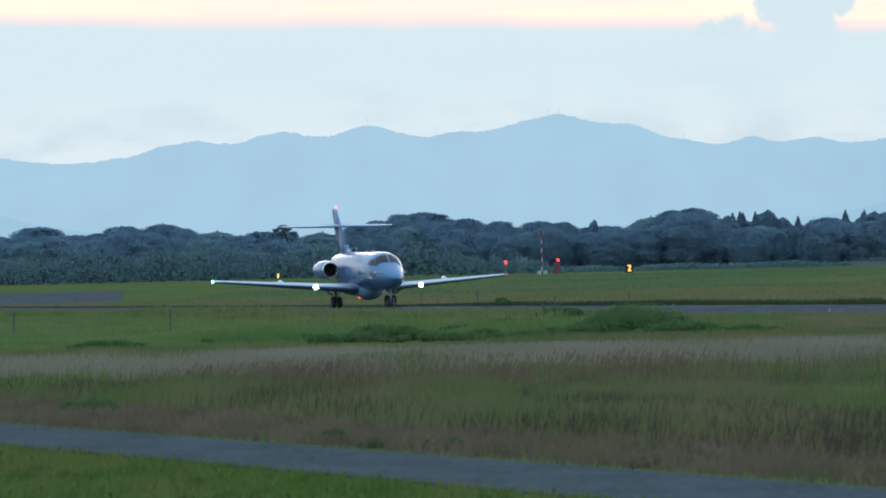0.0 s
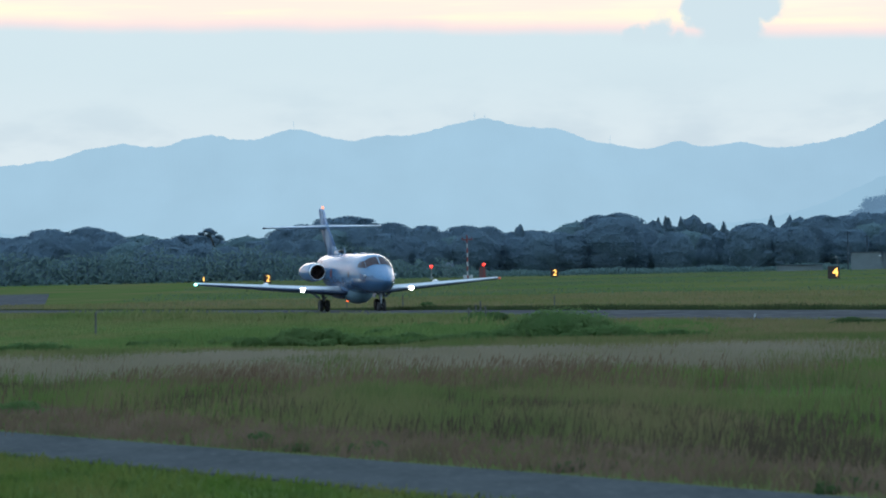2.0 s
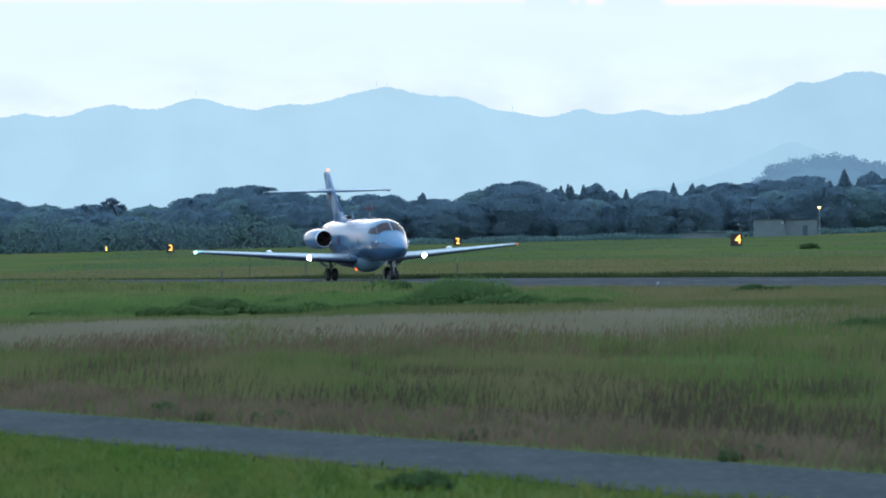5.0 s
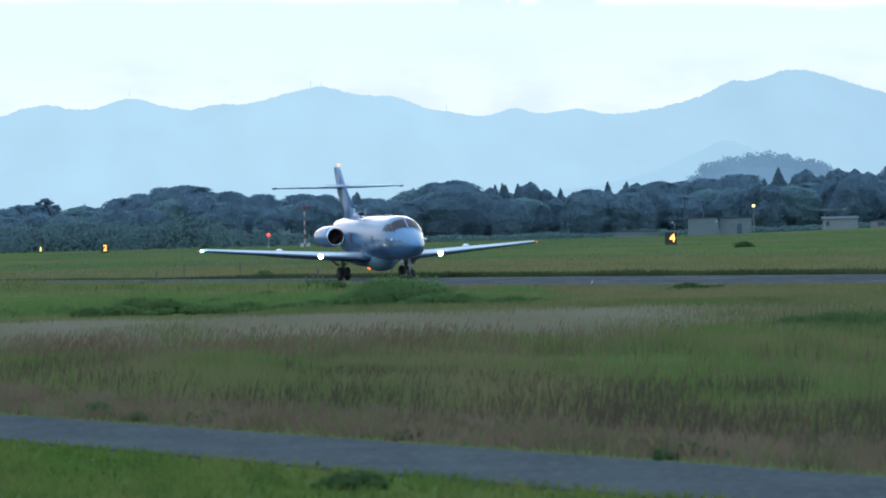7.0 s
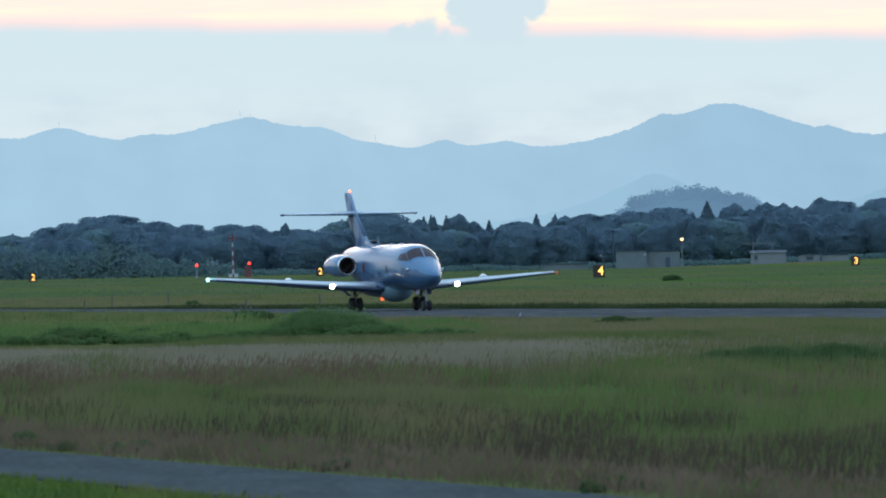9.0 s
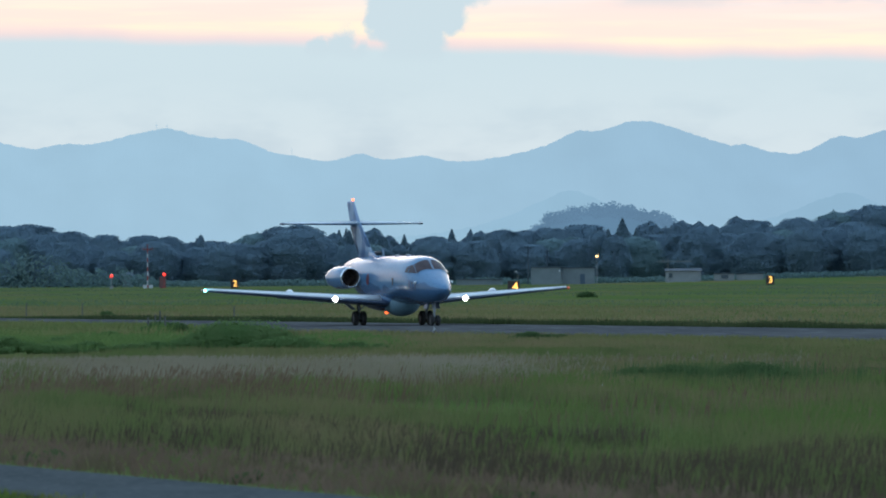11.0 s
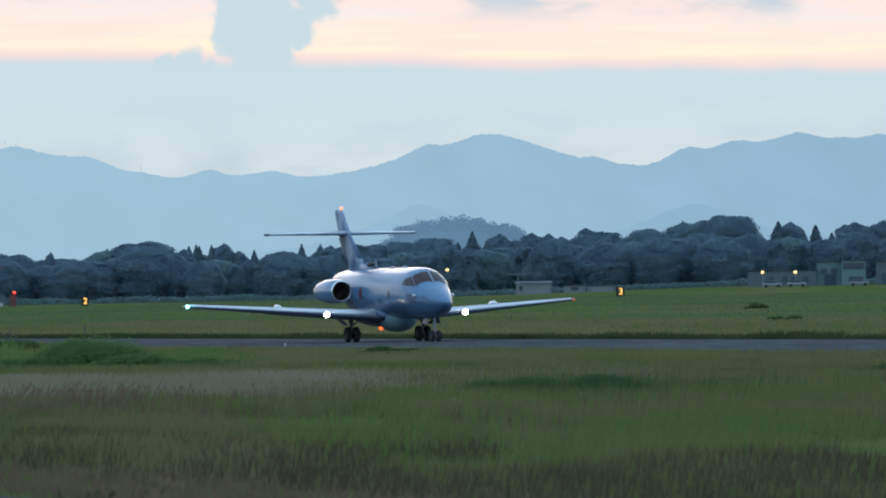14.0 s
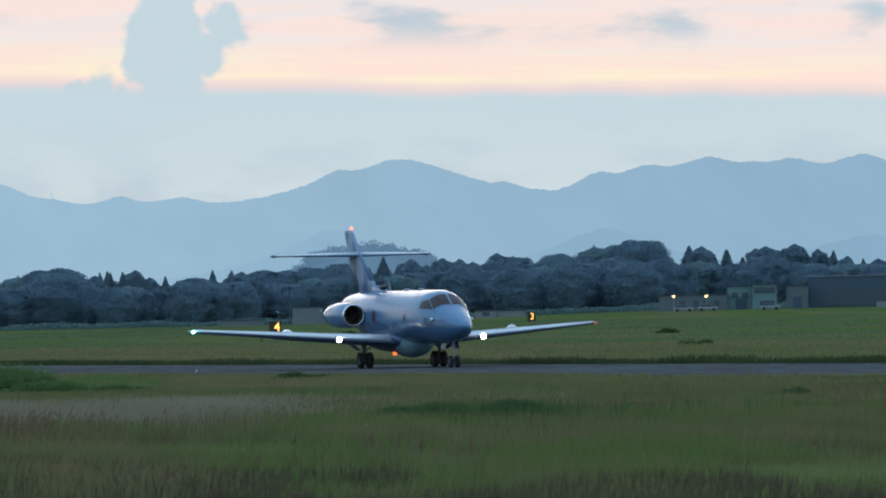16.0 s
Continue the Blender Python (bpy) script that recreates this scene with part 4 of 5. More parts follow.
def facing(azimuth, dist, dz=0.0):
    p = ground_at(azimuth, dist)
    return Matrix.Translation((p.x, p.y, p.z + dz)) @ Matrix.Rotation(radians(-azimuth), 4, "Z")


def figure_mesh(char, size):
    cu = bpy.data.curves.new("figure", "FONT")
    cu.body, cu.size, cu.extrude, cu.align_x, cu.align_y, cu.offset = char, size, 0.02, "CENTER", "CENTER", 0.012
    ob = bpy.data.objects.new("figure", cu)
    scene.collection.objects.link(ob)
    me = bpy.data.meshes.new_from_object(ob.evaluated_get(bpy.context.evaluated_depsgraph_get()))
    bpy.data.objects.remove(ob)
    return me


def make_sign(char, azimuth, dist, w, h, shift):
    t = empty("distance_sign", facing(azimuth, dist), label=f"black airfield sign board with a lit yellow figure {char}", category="sign", group="distance signs")
    bm = bmesh.new()
    box(bm, 0, 0, h / 2 + 0.12, w, 0.3, h, 0.03)
    part("board", bm, M_BOARD, t)
    for s in (-1, 1):
        bm = bmesh.new()
        rod(bm, (s * w * 0.36, 0, -0.1), (s * w * 0.36, 0, 0.2), 0.05, seg=8)
        part("leg", bm, M_POLE, t)
    me = figure_mesh(char, h * 0.98)
    me.transform(Matrix.Translation((shift, -0.17, h / 2 + 0.12)) @ Matrix.Rotation(radians(90), 4, "X"))
    put("figure", me, M_SIGN, t, f"glowing yellow figure {char}")


for char, a, d, w, h, shift in (("4", 3.672, 950, 1.28, 1.36, 0.2), ("3", 5.36, 1553, 1.5, 1.65, 0.1), ("2", 1.836, 1590, 1.4, 1.6, 0.1), ("2", -0.053, 1570, 1.4, 1.6, 0.1)):
    make_sign(char, a, d, w, h, shift)


def make_marker_lamp(azimuth, dist):
    t = empty("edge_marker", facing(azimuth, dist), label="small lit orange marker light in the far grass", category="marker light")
    bm = bmesh.new()
    box(bm, 0, 0, 0.6, 0.4, 0.25, 1.3, 0.03)
    part("housing", bm, M_BOARD, t)
    bm = bmesh.new()
    box(bm, 0, -0.15, 0.75, 0.28, 0.06, 0.9, 0.02)
    part("lens", bm, M_SIGN, t, "glowing orange lens")


make_marker_lamp(-0.473, 1800)


def make_mast():
    t = empty("obstruction_mast", facing(1.265, 1700), label="slim mast banded red and white beside the wood", category="mast")
    z = -0.2
    for k in range(9):
        bm = bmesh.new()
        rod(bm, (0, 0, z), (0, 0, z + 0.88), 0.17 - 0.008 * k, 0.162 - 0.008 * k, 10)
        part("band", bm, M_REDP if k % 2 == 0 else M_WHITE, t)
        z += 0.88
    bm = bmesh.new()
    box(bm, 0, 0, z - 0.1, 2.0, 0.12, 0.14)
    rod(bm, (-0.9, 0, z), (-0.9, 0, z + 0.5), 0.05, seg=6)
    rod(bm, (0.9, 0, z), (0.9, 0, z + 0.5), 0.05, seg=6)
    rod(bm, (0, 0, z), (0, 0, z + 0.9), 0.09, seg=8)
    part("crossarm", bm, M_REDP, t, "red crossarm at the mast's top")
    for s in (-0.5, 0.62):
        bm = bmesh.new()
        box(bm, 0, 0, 0, 0.8, 0.6, 0.7, 0.06, m=Matrix.Translation((s, 0.2, 0.35)))
        part("base_box", bm, M_WHITE, t, "white equipment box")


make_mast()


def make_red_lamp(azimuth, dist, z, label, cabin):
    t = empty("obstruction_lamp", facing(azimuth, dist), label=label, category="signal lamp", group="red lamps near the mast")
    bm = bmesh.new()
    rod(bm, (0, 0, -0.2), (0, 0, z - 0.2), 0.09, seg=8)
    box(bm, 0, 0, 0.15, 0.7, 0.5, 0.5, 0.04)
    part("post", bm, M_REDP if cabin else M_POLE, t)
    if cabin:
        bm = bmesh.new()
        box(bm, -0.3, 0.5, 1.1, 1.3, 0.9, 2.2, 0.05)
        part("cabinet", bm, M_RUST, t, "dull red equipment cabinet")
    part("lamp", ball(0.30, 1, 1, 1, (0, -0.2, z), 16), M_REDLAMP, t, "glowing red lamp", True)


make_red_lamp(1.027, 1700, 2.5, "red lamp on a short grey post", False)
make_red_lamp(1.373, 1700, 2.7, "red lamp on a post beside a red equipment cabinet", True)


def make_lamp_post(azimuth, dist, z, label):
    t = empty("lamp_post", facing(azimuth, dist), label=label, category="lamp post", group="yard lamps")
    bm = bmesh.new()
    rod(bm, (0, 0, -0.2), (0, 0, z), 0.09, 0.06, 8)
    rod(bm, (0, 0, z - 0.05), (0, -0.5, z + 0.1), 0.05, seg=6)
    part("pole", bm, M_POLE, t)
    head = part("head", ball(0.3, 1.0, 1.3, 0.5, (0, -0.5, z + 0.12)), M_POLE, t)
    part("bulb", ball(0.34, 1, 0.8, 0.85, (0, -0.62, z - 0.06), 14), M_SODIUM, head, "glowing warm yellow bulb", True)


make_lamp_post(4.222, 1795, 5.8, "tall pole with a lit warm yellow lamp")
make_lamp_post(6.297, 1780, 3.2, "short pole with a lit warm yellow lamp before a tan building")
make_lamp_post(6.512, 1780, 3.1, "short pole with a lit warm yellow lamp before a tan building")


def make_utility_pole(azimuth, dist, h, label):
    t = empty("utility_pole", facing(azimuth, dist), label=label, category="pole", group="poles at the wood's foot")
    bm = bmesh.new()
    rod(bm, (0, 0, -0.2), (0, 0, h), 0.15, 0.10, 8)
    part("pole", bm, M_ROOF, t)
    bm = bmesh.new()
    box(bm, 0, -0.1, h - 0.4, 1.3, 0.1, 0.12)
    part("crossarm", bm, M_ROOF, t)


make_utility_pole(3.769, 1812, 8.0, "tall grey utility pole before the wood")
make_utility_pole(3.895, 1812, 7.2, "tall grey utility pole before the wood")


def make_yard_light(azimuth, dist):
    t = empty("yard_light", facing(azimuth, dist), label="slim pole with a small pale unlit lamp head", category="lamp post")
    bm = bmesh.new()
    rod(bm, (0, 0, -0.2), (0, 0, 2.5), 0.06, 0.05, 8)
    rod(bm, (0, 0, 2.45), (-0.35, -0.1, 2.75), 0.05, seg=6)
    part("pole", bm, M_POLE, t)
    part("head", ball(0.2, 1.3, 1, 0.8, (-0.4, -0.1, 2.75), 10), M_WHITE, t, "pale lamp head", True)


make_yard_light(3.70, 1795)
make_yard_light(3.99, 1798)


def make_building(label, a0, a1, dist, h, wall_mat, depth=8.0, windows=(), door=None, gable=0.0, band=None):
    """A low building, front to the airfield; windows and door as (from, to, sill, head) shares and metres."""
    w = math.radians(a1 - a0) * dist
    t = empty("building", facing((a0 + a1) / 2, dist), label=label, category="building")
    bm = bmesh.new()
    box(bm, 0, depth / 2, h / 2 - 0.2, w, depth, h + 0.4)
    wall = part("wall", bm, wall_mat, t)
    bm = bmesh.new()
    if gable:
        v = [bm.verts.new(p) for p in ((-w / 2 - 0.2, -0.3, h + 0.004), (w / 2 + 0.2, -0.3, h + 0.004), (w / 2 + 0.2, depth + 0.3, h + 0.004), (-w / 2 - 0.2, depth + 0.3, h + 0.004),
                                       (-w / 2 - 0.2, depth / 2, h + gable), (w / 2 + 0.2, depth / 2, h + gable))]
        for f in ((0, 1, 5, 4), (2, 3, 4, 5), (0, 4, 3), (1, 2, 5), (0, 3, 2, 1)):
            bm.faces.new([v[i] for i in f])
    else:
        box(bm, 0, depth / 2, h + 0.1, w + 0.5, depth + 0.5, 0.18, 0.03)
    part("roof", bm, M_ROOF, t)
    for u0, u1, z0, z1 in windows:
        bm = bmesh.new()
        box(bm, (u0 + u1 - 1) * w / 2, -0.03, (z0 + z1) / 2, (u1 - u0) * w, 0.08, z1 - z0, 0.01)
        win = part("window", bm, M_PANE, t, "dark panel in a wall opening")
        bm = bmesh.new()
        box(bm, (u0 + u1 - 1) * w / 2, -0.08, z0 - 0.06, (u1 - u0) * w + 0.2, 0.16, 0.1)
        part("sill", bm, M_ROOF, win)
    if door:
        u0, u1, z1 = door
        bm = bmesh.new()
        box(bm, (u0 + u1 - 1) * w / 2, -0.04, z1 / 2, (u1 - u0) * w, 0.1, z1, 0.01)
        part("door", bm, M_HANGAR, t, "dark door")
    return t


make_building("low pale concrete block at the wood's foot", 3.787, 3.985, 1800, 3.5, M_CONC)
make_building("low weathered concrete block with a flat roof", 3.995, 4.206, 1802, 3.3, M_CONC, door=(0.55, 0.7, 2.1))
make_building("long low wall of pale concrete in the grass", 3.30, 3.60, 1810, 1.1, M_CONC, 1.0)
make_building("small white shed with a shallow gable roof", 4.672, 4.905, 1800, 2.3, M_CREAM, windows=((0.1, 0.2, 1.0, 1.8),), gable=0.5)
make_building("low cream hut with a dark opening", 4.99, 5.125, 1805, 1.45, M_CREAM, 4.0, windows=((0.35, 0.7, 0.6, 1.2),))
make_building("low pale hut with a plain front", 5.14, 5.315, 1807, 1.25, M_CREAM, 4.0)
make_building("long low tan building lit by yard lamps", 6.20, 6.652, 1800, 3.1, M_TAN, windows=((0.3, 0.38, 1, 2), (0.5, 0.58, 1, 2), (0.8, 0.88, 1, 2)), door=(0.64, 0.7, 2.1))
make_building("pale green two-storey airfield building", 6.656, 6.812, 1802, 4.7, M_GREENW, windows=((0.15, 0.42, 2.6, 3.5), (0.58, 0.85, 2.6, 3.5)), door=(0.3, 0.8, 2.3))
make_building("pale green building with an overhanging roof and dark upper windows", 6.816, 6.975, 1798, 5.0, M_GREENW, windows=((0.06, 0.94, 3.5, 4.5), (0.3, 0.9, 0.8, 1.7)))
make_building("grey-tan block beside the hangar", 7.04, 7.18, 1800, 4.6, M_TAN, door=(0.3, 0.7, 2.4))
# the hangar's wide dark panel stands for its open, shaded front
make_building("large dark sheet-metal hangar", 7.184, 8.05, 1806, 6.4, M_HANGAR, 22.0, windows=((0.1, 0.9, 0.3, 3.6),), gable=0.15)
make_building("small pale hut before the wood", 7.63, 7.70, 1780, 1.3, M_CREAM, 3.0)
make_building("small pale gabled house among the trees", 1.10, 1.165, 1875, 2.3, M_TAN, 6.0, gable=0.9)


def make_aerial():
    t = empty("aerial", facing(4.69, 1796), label="pole with a long horizontal aerial beam above a shed", category="aerial")
    bm = bmesh.new()
    rod(bm, (0, 0, -0.2), (0, 0, 4.9), 0.08, seg=8)
    part("pole", bm, M_POLE, t)
    bm = bmesh.new()
    box(bm, 1.2, 0, 4.3, 7.2, 0.12, 0.14)
    for k in range(7):
        box(bm, -2.0 + k * 1.05, 0, 4.45, 0.06, 0.8, 0.3)
    part("beam", bm, M_POLE, t)


make_aerial()


def make_car(azimuth, dist, mat, label):
    t = empty("car", facing(azimuth, dist), label=label, category="car", group="parked cars")
    bm = bmesh.new()
    box(bm, 0, 0, 0.6, 4.0, 1.6, 0.62, 0.12)
    part("body", bm, mat, t)
    bm = bmesh.new()
    box(bm, -0.2, 0, 1.15, 2.3, 1.45, 0.55, 0.14)
    part("cabin", bm, M_PANE, t, "dark glazed cabin")
    for x in (-1.25, 1.25):
        for y in (-0.78, 0.78):
            bm = bmesh.new()
            rod(bm, (x, y - 0.1, 0.32), (x, y + 0.1, 0.32), 0.32, seg=14)
            part("tyre", bm, M_TYRE, t)


make_car(6.36, 1770, M_CARW, "white car parked before the tan building")
make_car(6.52, 1774, M_POLE, "grey car parked before the tan building")
make_car(6.93, 1772, M_CARW, "white car parked beside the green building")


def make_stakes():
    for a, d, h, lean in ((0.283, 372, 0.72, 1), (0.835, 468, 0.72, -1), (0.465, 468, 0.72, 1), (-2.218, 306, 0.74, 0), (-1.19, 300, 0.74, 1), (1.832, 420, 0.6, 0),
                          (1.31, 330, 0.62, 2), (1.345, 332, 0.75, 0), (1.38, 329, 0.55, -2), (1.265, 331, 0.5, 1)):
        p = polar(a, d)
        t = empty("stake", pose(p.x, p.y, 0, 0, lean, 0), label="thin weathered stake standing in the grass", category="stake", group="stakes in the meadow")
        bm = bmesh.new()
        rod(bm, (0, 0, -0.2), (0, 0, h), 0.036, 0.032, 8)
        part("shaft", bm, M_POST, t)
        bm = bmesh.new()
        rod(bm, (0, 0, h + 0.001), (0, 0, h + 0.04), 0.045, 0.03, 8)
        part("cap", bm, M_POST, t)


make_stakes()


def make_markers():
    for a, d, k in ((4.225, 148, 1.0), (3.135, 309, 1.2), (1.053, 93.6, 0.42), (2.897, 99.3, 0.35), (3.094, 96.4, 0.35)):
        p = polar(a, d)
        t = empty("marker_peg", pose(p.x, p.y, 0, 8, 25, 0), label="small white marker peg in the grass", category="peg", group="white pegs")
        bm = bmesh.new()
        rod(bm, (0, 0, -0.1), (0, 0, 0.13 * k), 0.012 * k, seg=6)
        part("pin", bm, M_POLE, t)
        bm = bmesh.new()
        box(bm, 0, 0, 0.14 * k, 0.05 * k, 0.02 * k, 0.09 * k, 0.006 * k)
        part("tab", bm, M_WHITE, t)


make_markers()


def make_summit_masts():
    for a, e, h in ((0.139, 0.94, 6.5), (1.33, 0.98, 6.0), (1.40, 0.98, 5.0), (2.22, 0.80, 6.5), (4.0, 0.88, 3.5)):
        t = empty("summit_mast", Matrix.Translation(polar(a, 4690, EYE.z + math.tan(radians(e)) * 4690 - 2)), label="faint radio mast on a mountain summit", category="mast", group="summit masts")
        bm = bmesh.new()
        rod(bm, (0, 0, -4), (0, 0, h), 0.12, 0.08, 6)
        # the masts take the mountains' haze glow too
        part("tower", bm, M_FAR, t)
        bm = bmesh.new()
        box(bm, 0, 0, h * 0.7, 0.9, 0.3, 0.3)
        part("dish", bm, M_FAR, t)


make_summit_masts()


# ---- meadow growth ----
DRIFT = (1.0, 0.10, 0.25)  # drifts of growth run long and deep over the meadow
M_G1 = blade_material("meadow_blades", (0.138, 0.186, 0.066), (0.228, 0.198, 0.106), 0.30, 0.12, DRIFT, (0.108, 0.144, 0.056), 0.9)
M_G2 = blade_material("dry_brown_blades", (0.175, 0.126, 0.090), (0.235, 0.170, 0.128), 0.7, 0.15, DRIFT, (0.120, 0.108, 0.062), 1.6)
M_G3 = blade_material("dark_weed_stalks", (0.090, 0.072, 0.054), (0.120, 0.100, 0.066), 0.6, 0.2, DRIFT)
M_G4 = blade_material("pale_straw", (0.300, 0.268, 0.205), (0.250, 0.228, 0.160), 0.3, 0.15, DRIFT)
M_G5 = blade_material("red_seed_heads", (0.135, 0.090, 0.062), (0.220, 0.170, 0.116), 0.6, 0.4, DRIFT)
M_G6 = blade_material("lawn_blades", (0.098, 0.180, 0.036), (0.190, 0.196, 0.066), 0.7, 0.12, DRIFT, (0.080, 0.140, 0.036), 2.0)
M_G7 = blade_material("bush_leaves", (0.118, 0.208, 0.066), (0.165, 0.236, 0.082), 0.8, 0.25)
M_G8 = blade_material("rank_blades", (0.050, 0.076, 0.034), (0.078, 0.096, 0.046), 0.4, 0.25, (1, 0.3, 1))
M_G9 = blade_material("low_meadow_blades", (0.148, 0.222, 0.072), (0.225, 0.222, 0.100), 0.12, 0.12, (1, 0.15, 1), (0.110, 0.172, 0.056), 0.45)
M_G10 = blade_material("olive_field_blades", (0.188, 0.196, 0.084), (0.258, 0.210, 0.120), 0.10, 0.12, (1, 0.12, 1), (0.140, 0.176, 0.070), 0.35)
# extra blue in the far field's blades stands for haze
M_G11 = blade_material("hazed_field_blades", (0.104, 0.176, 0.106), (0.160, 0.180, 0.112), 0.03, 0.12, (1, 0.2, 1), (0.096, 0.150, 0.094), 0.10)
M_G12 = blade_material("fresh_blades", (0.122, 0.192, 0.056), (0.172, 0.212, 0.078), 0.4, 0.12, DRIFT)
M_G13 = blade_material("weed_leaves", (0.078, 0.132, 0.054), (0.106, 0.160, 0.064), 0.8, 0.25)
M_G14 = blade_material("shrub_leaves", (0.124, 0.208, 0.074), (0.156, 0.226, 0.088), 0.8, 0.2)


def make_meadow():
    rng = np.random.default_rng(21)
    # mown lawn on the near side of the road
    x, y = wedge(rng, 90000, -3.2, 7.0, 58, 112)
    k = road_side(x, y) < -2.55 - 0.22 * rng.uniform(0, 1, len(x)) ** 2
    x, y = x[k], y[k]
    grass("lawn", "bright green mown grass beside the perimeter road", M_G6, blades(rng, x, y, rng.uniform(0.03, 0.10, len(x)), 0.014, 0.6))
    # tall green growth
    x, y = wedge(rng, 470000, -3.4, 9.0, 74, 230, 0.2, 9.0)
    q = road_side(x, y)
    k = q > 2.2 + rng.uniform(0, 2, len(x))
    x, y, q = x[k], y[k], q[k]
    v = np.array([noise.noise((a * 0.35, b * 0.06, 3.0)) for a, b in zip(x, y)])
    h = rng.uniform(0.10, 0.26, len(x)) * np.where(y > 180, 0.75, 1.0) * (1 + 0.9 * v)
    grass("tall_grass", "tall green meadow grass with yellowing tips", M_G1, blades(rng, x, y, h, 0.010, 0.26))
    # fresh green patches in it
    x, y = wedge(rng, 150000, -3.4, 9.0, 84, 165, 0.2, 9.0)
    q = road_side(x, y)
    v = np.array([noise.noise((m * 0.30, n_ * 0.055, 71.0)) + 0.4 * noise.noise((m * 1.3, n_ * 0.2, 7.0)) for m, n_ in zip(x, y)])
    k = (q > 4.0) & (rng.uniform(-0.15, 0.3, len(x)) < v)
    x, y = x[k], y[k]
    grass("fresh_grass", "patches of fresh bright green grass in the meadow", M_G12, blades(rng, x, y, rng.uniform(0.12, 0.29, len(x)), 0.010, 0.26))
    # dry verge along the road
    x, y = wedge(rng, 170000, -3.4, 9.0, 66, 150)
    q = road_side(x, y)
    k = (q > 0.12) & (q < 3.6)
    x, y = x[k], y[k]
    grass("dry_verge", "short dry brown grass along the road's edge", M_G2, blades(rng, x, y, rng.uniform(0.04, 0.17, len(x)), 0.009, 0.5))
    x, y = wedge(rng, 12000, -3.4, 9.0, 64, 150)
    q = road_side(x, y)
    k = (q > -0.05) & (q < 0.35)
    x, y = x[k], y[k]
    grass("road_edge_grass", "thin line of low green grass at the asphalt's edge", M_G1, blades(rng, x, y, rng.uniform(0.015, 0.05, len(x)), 0.010, 0.6))
    x, y = wedge(rng, 45000, -3.4, 9.0, 66, 160)
    q = road_side(x, y)
    v = np.array([noise.noise((m * 0.8, n_ * 0.15, 27.0)) for m, n_ in zip(x, y)])
    k = (q > 0.3) & (q < 4.2) & (rng.uniform(-0.5, 0.5, len(x)) < v)
    x, y = x[k], y[k]
    grass("verge_tufts", "green tufts among the dry verge grass", M_G1, blades(rng, x, y, rng.uniform(0.05, 0.18, len(x)), 0.012, 0.6))
    # dark dead stalks in drifts behind the verge
    x, y = wedge(rng, 160000, -3.4, 9.0, 70, 170)
    q = road_side(x, y)
    v = np.array([noise.noise((m * 0.40, n_ * 0.07, 17.0)) + 0.3 * noise.noise((m * 1.1, n_ * 0.2, 4.0)) for m, n_ in zip(x, y)])
    k = (q > 2.2) & (q < 7.5 + 6 * v) & (rng.uniform(0, 1, len(x)) < 0.12 + 0.9 * v + 0.17 * np.clip(x, -1, 6))
    x, y = x[k], y[k]
    grass("dead_stalks", "dark brown dead weed stalks among the grass", M_G3, blades(rng, x, y, rng.uniform(0.10, 0.32, len(x)), 0.008, 0.18))
    # reddish seed heads, in ragged drifts
    x, y = wedge(rng, 11000, -1.6, 3.4, 134, 160, 0.3, 3.0)
    a = np.degrees(np.arctan2(x, y))
    v = np.array([noise.noise((p * 0.5, q * 0.12, 9.0)) for p, q in zip(x, y)])
    k = rng.uniform(0, 1, len(x)) < smooth01(a, -1.5, -0.3) * (1 - smooth01(a, 1.6, 3.3)) * (0.55 + 0.9 * v)
    x, y = x[k], y[k]
    h = rng.uniform(0.18, 0.42, len(x))
    a = blades(rng, x, y, h, 0.010, 0.08)
    b = plumes(rng, x + 0.15 * h, y, h * 0.86, rng.uniform(0.08, 0.17, len(x)), 0.012)
    grass("seed_grass", "tall grass with reddish-brown seed heads", M_G5, np.concatenate([a, b]))
    x, y = wedge(rng, 16000, -3.2, 8.0, 110, 200, 0.5, 5.0)
    h = rng.uniform(0.15, 0.34, len(x))
    grass("seed_grass_sparse", "scattered reddish grass stems", M_G5, blades(rng, x, y, h, 0.010, 0.2))
    # pale feathery straw band that thins out towards its ends
    x, y = wedge(rng, 125000, -3.6, 5.6, 152, 196)
    a = np.degrees(np.arctan2(x, y))
    v = np.array([noise.noise((p * 0.35, q * 0.07, 5.0)) for p, q in zip(x, y)])
    k = rng.uniform(0, 1, len(x)) < (1 - smooth01(a, 1.9, 4.4) * 0.97) * (0.35 + 0.65 * smooth01(a, -1.6, 0.2)) * (0.62 + 0.9 * v) * smooth01(y, 153, 176)
    x, y = x[k], y[k]
    h = rng.uniform(0.13, 0.30, len(x))
    grass("straw_grass", "pale feathery straw-coloured grass", M_G4, np.concatenate([blades(rng, x, y, h, 0.010, 0.3), plumes(rng, x + 0.12 * h, y, h * 0.8, 0.11 + 0 * h, 0.010)]))
    # olive drifts in the middle meadow
    x, y = wedge(rng, 120000, 1.8, 9.4, 170, 330)
    v = np.array([noise.noise((m * 0.16, n_ * 0.035, 41.0)) for m, n_ in zip(x, y)])
    k = (rng.uniform(-0.6, 0.2, len(x)) < v) & (x * SIDE.x + y * SIDE.y < 71.1 + 0.024 * (x * FWD.x + y * FWD.y + 400)) 
    x, y = x[k], y[k]
    grass("olive_drifts", "olive-brown grass in broad drifts", M_G10, blades(rng, x, y, rng.uniform(0.08, 0.2, len(x)), 0.02, 0.5))
    # low green growth before the taxiway, higher on the side where it hides the pavement
    x, y = wedge(rng, 190000, -3.4, 9.4, 200, 480, 0.12, 14.0)
    o = x * SIDE.x + y * SIDE.y
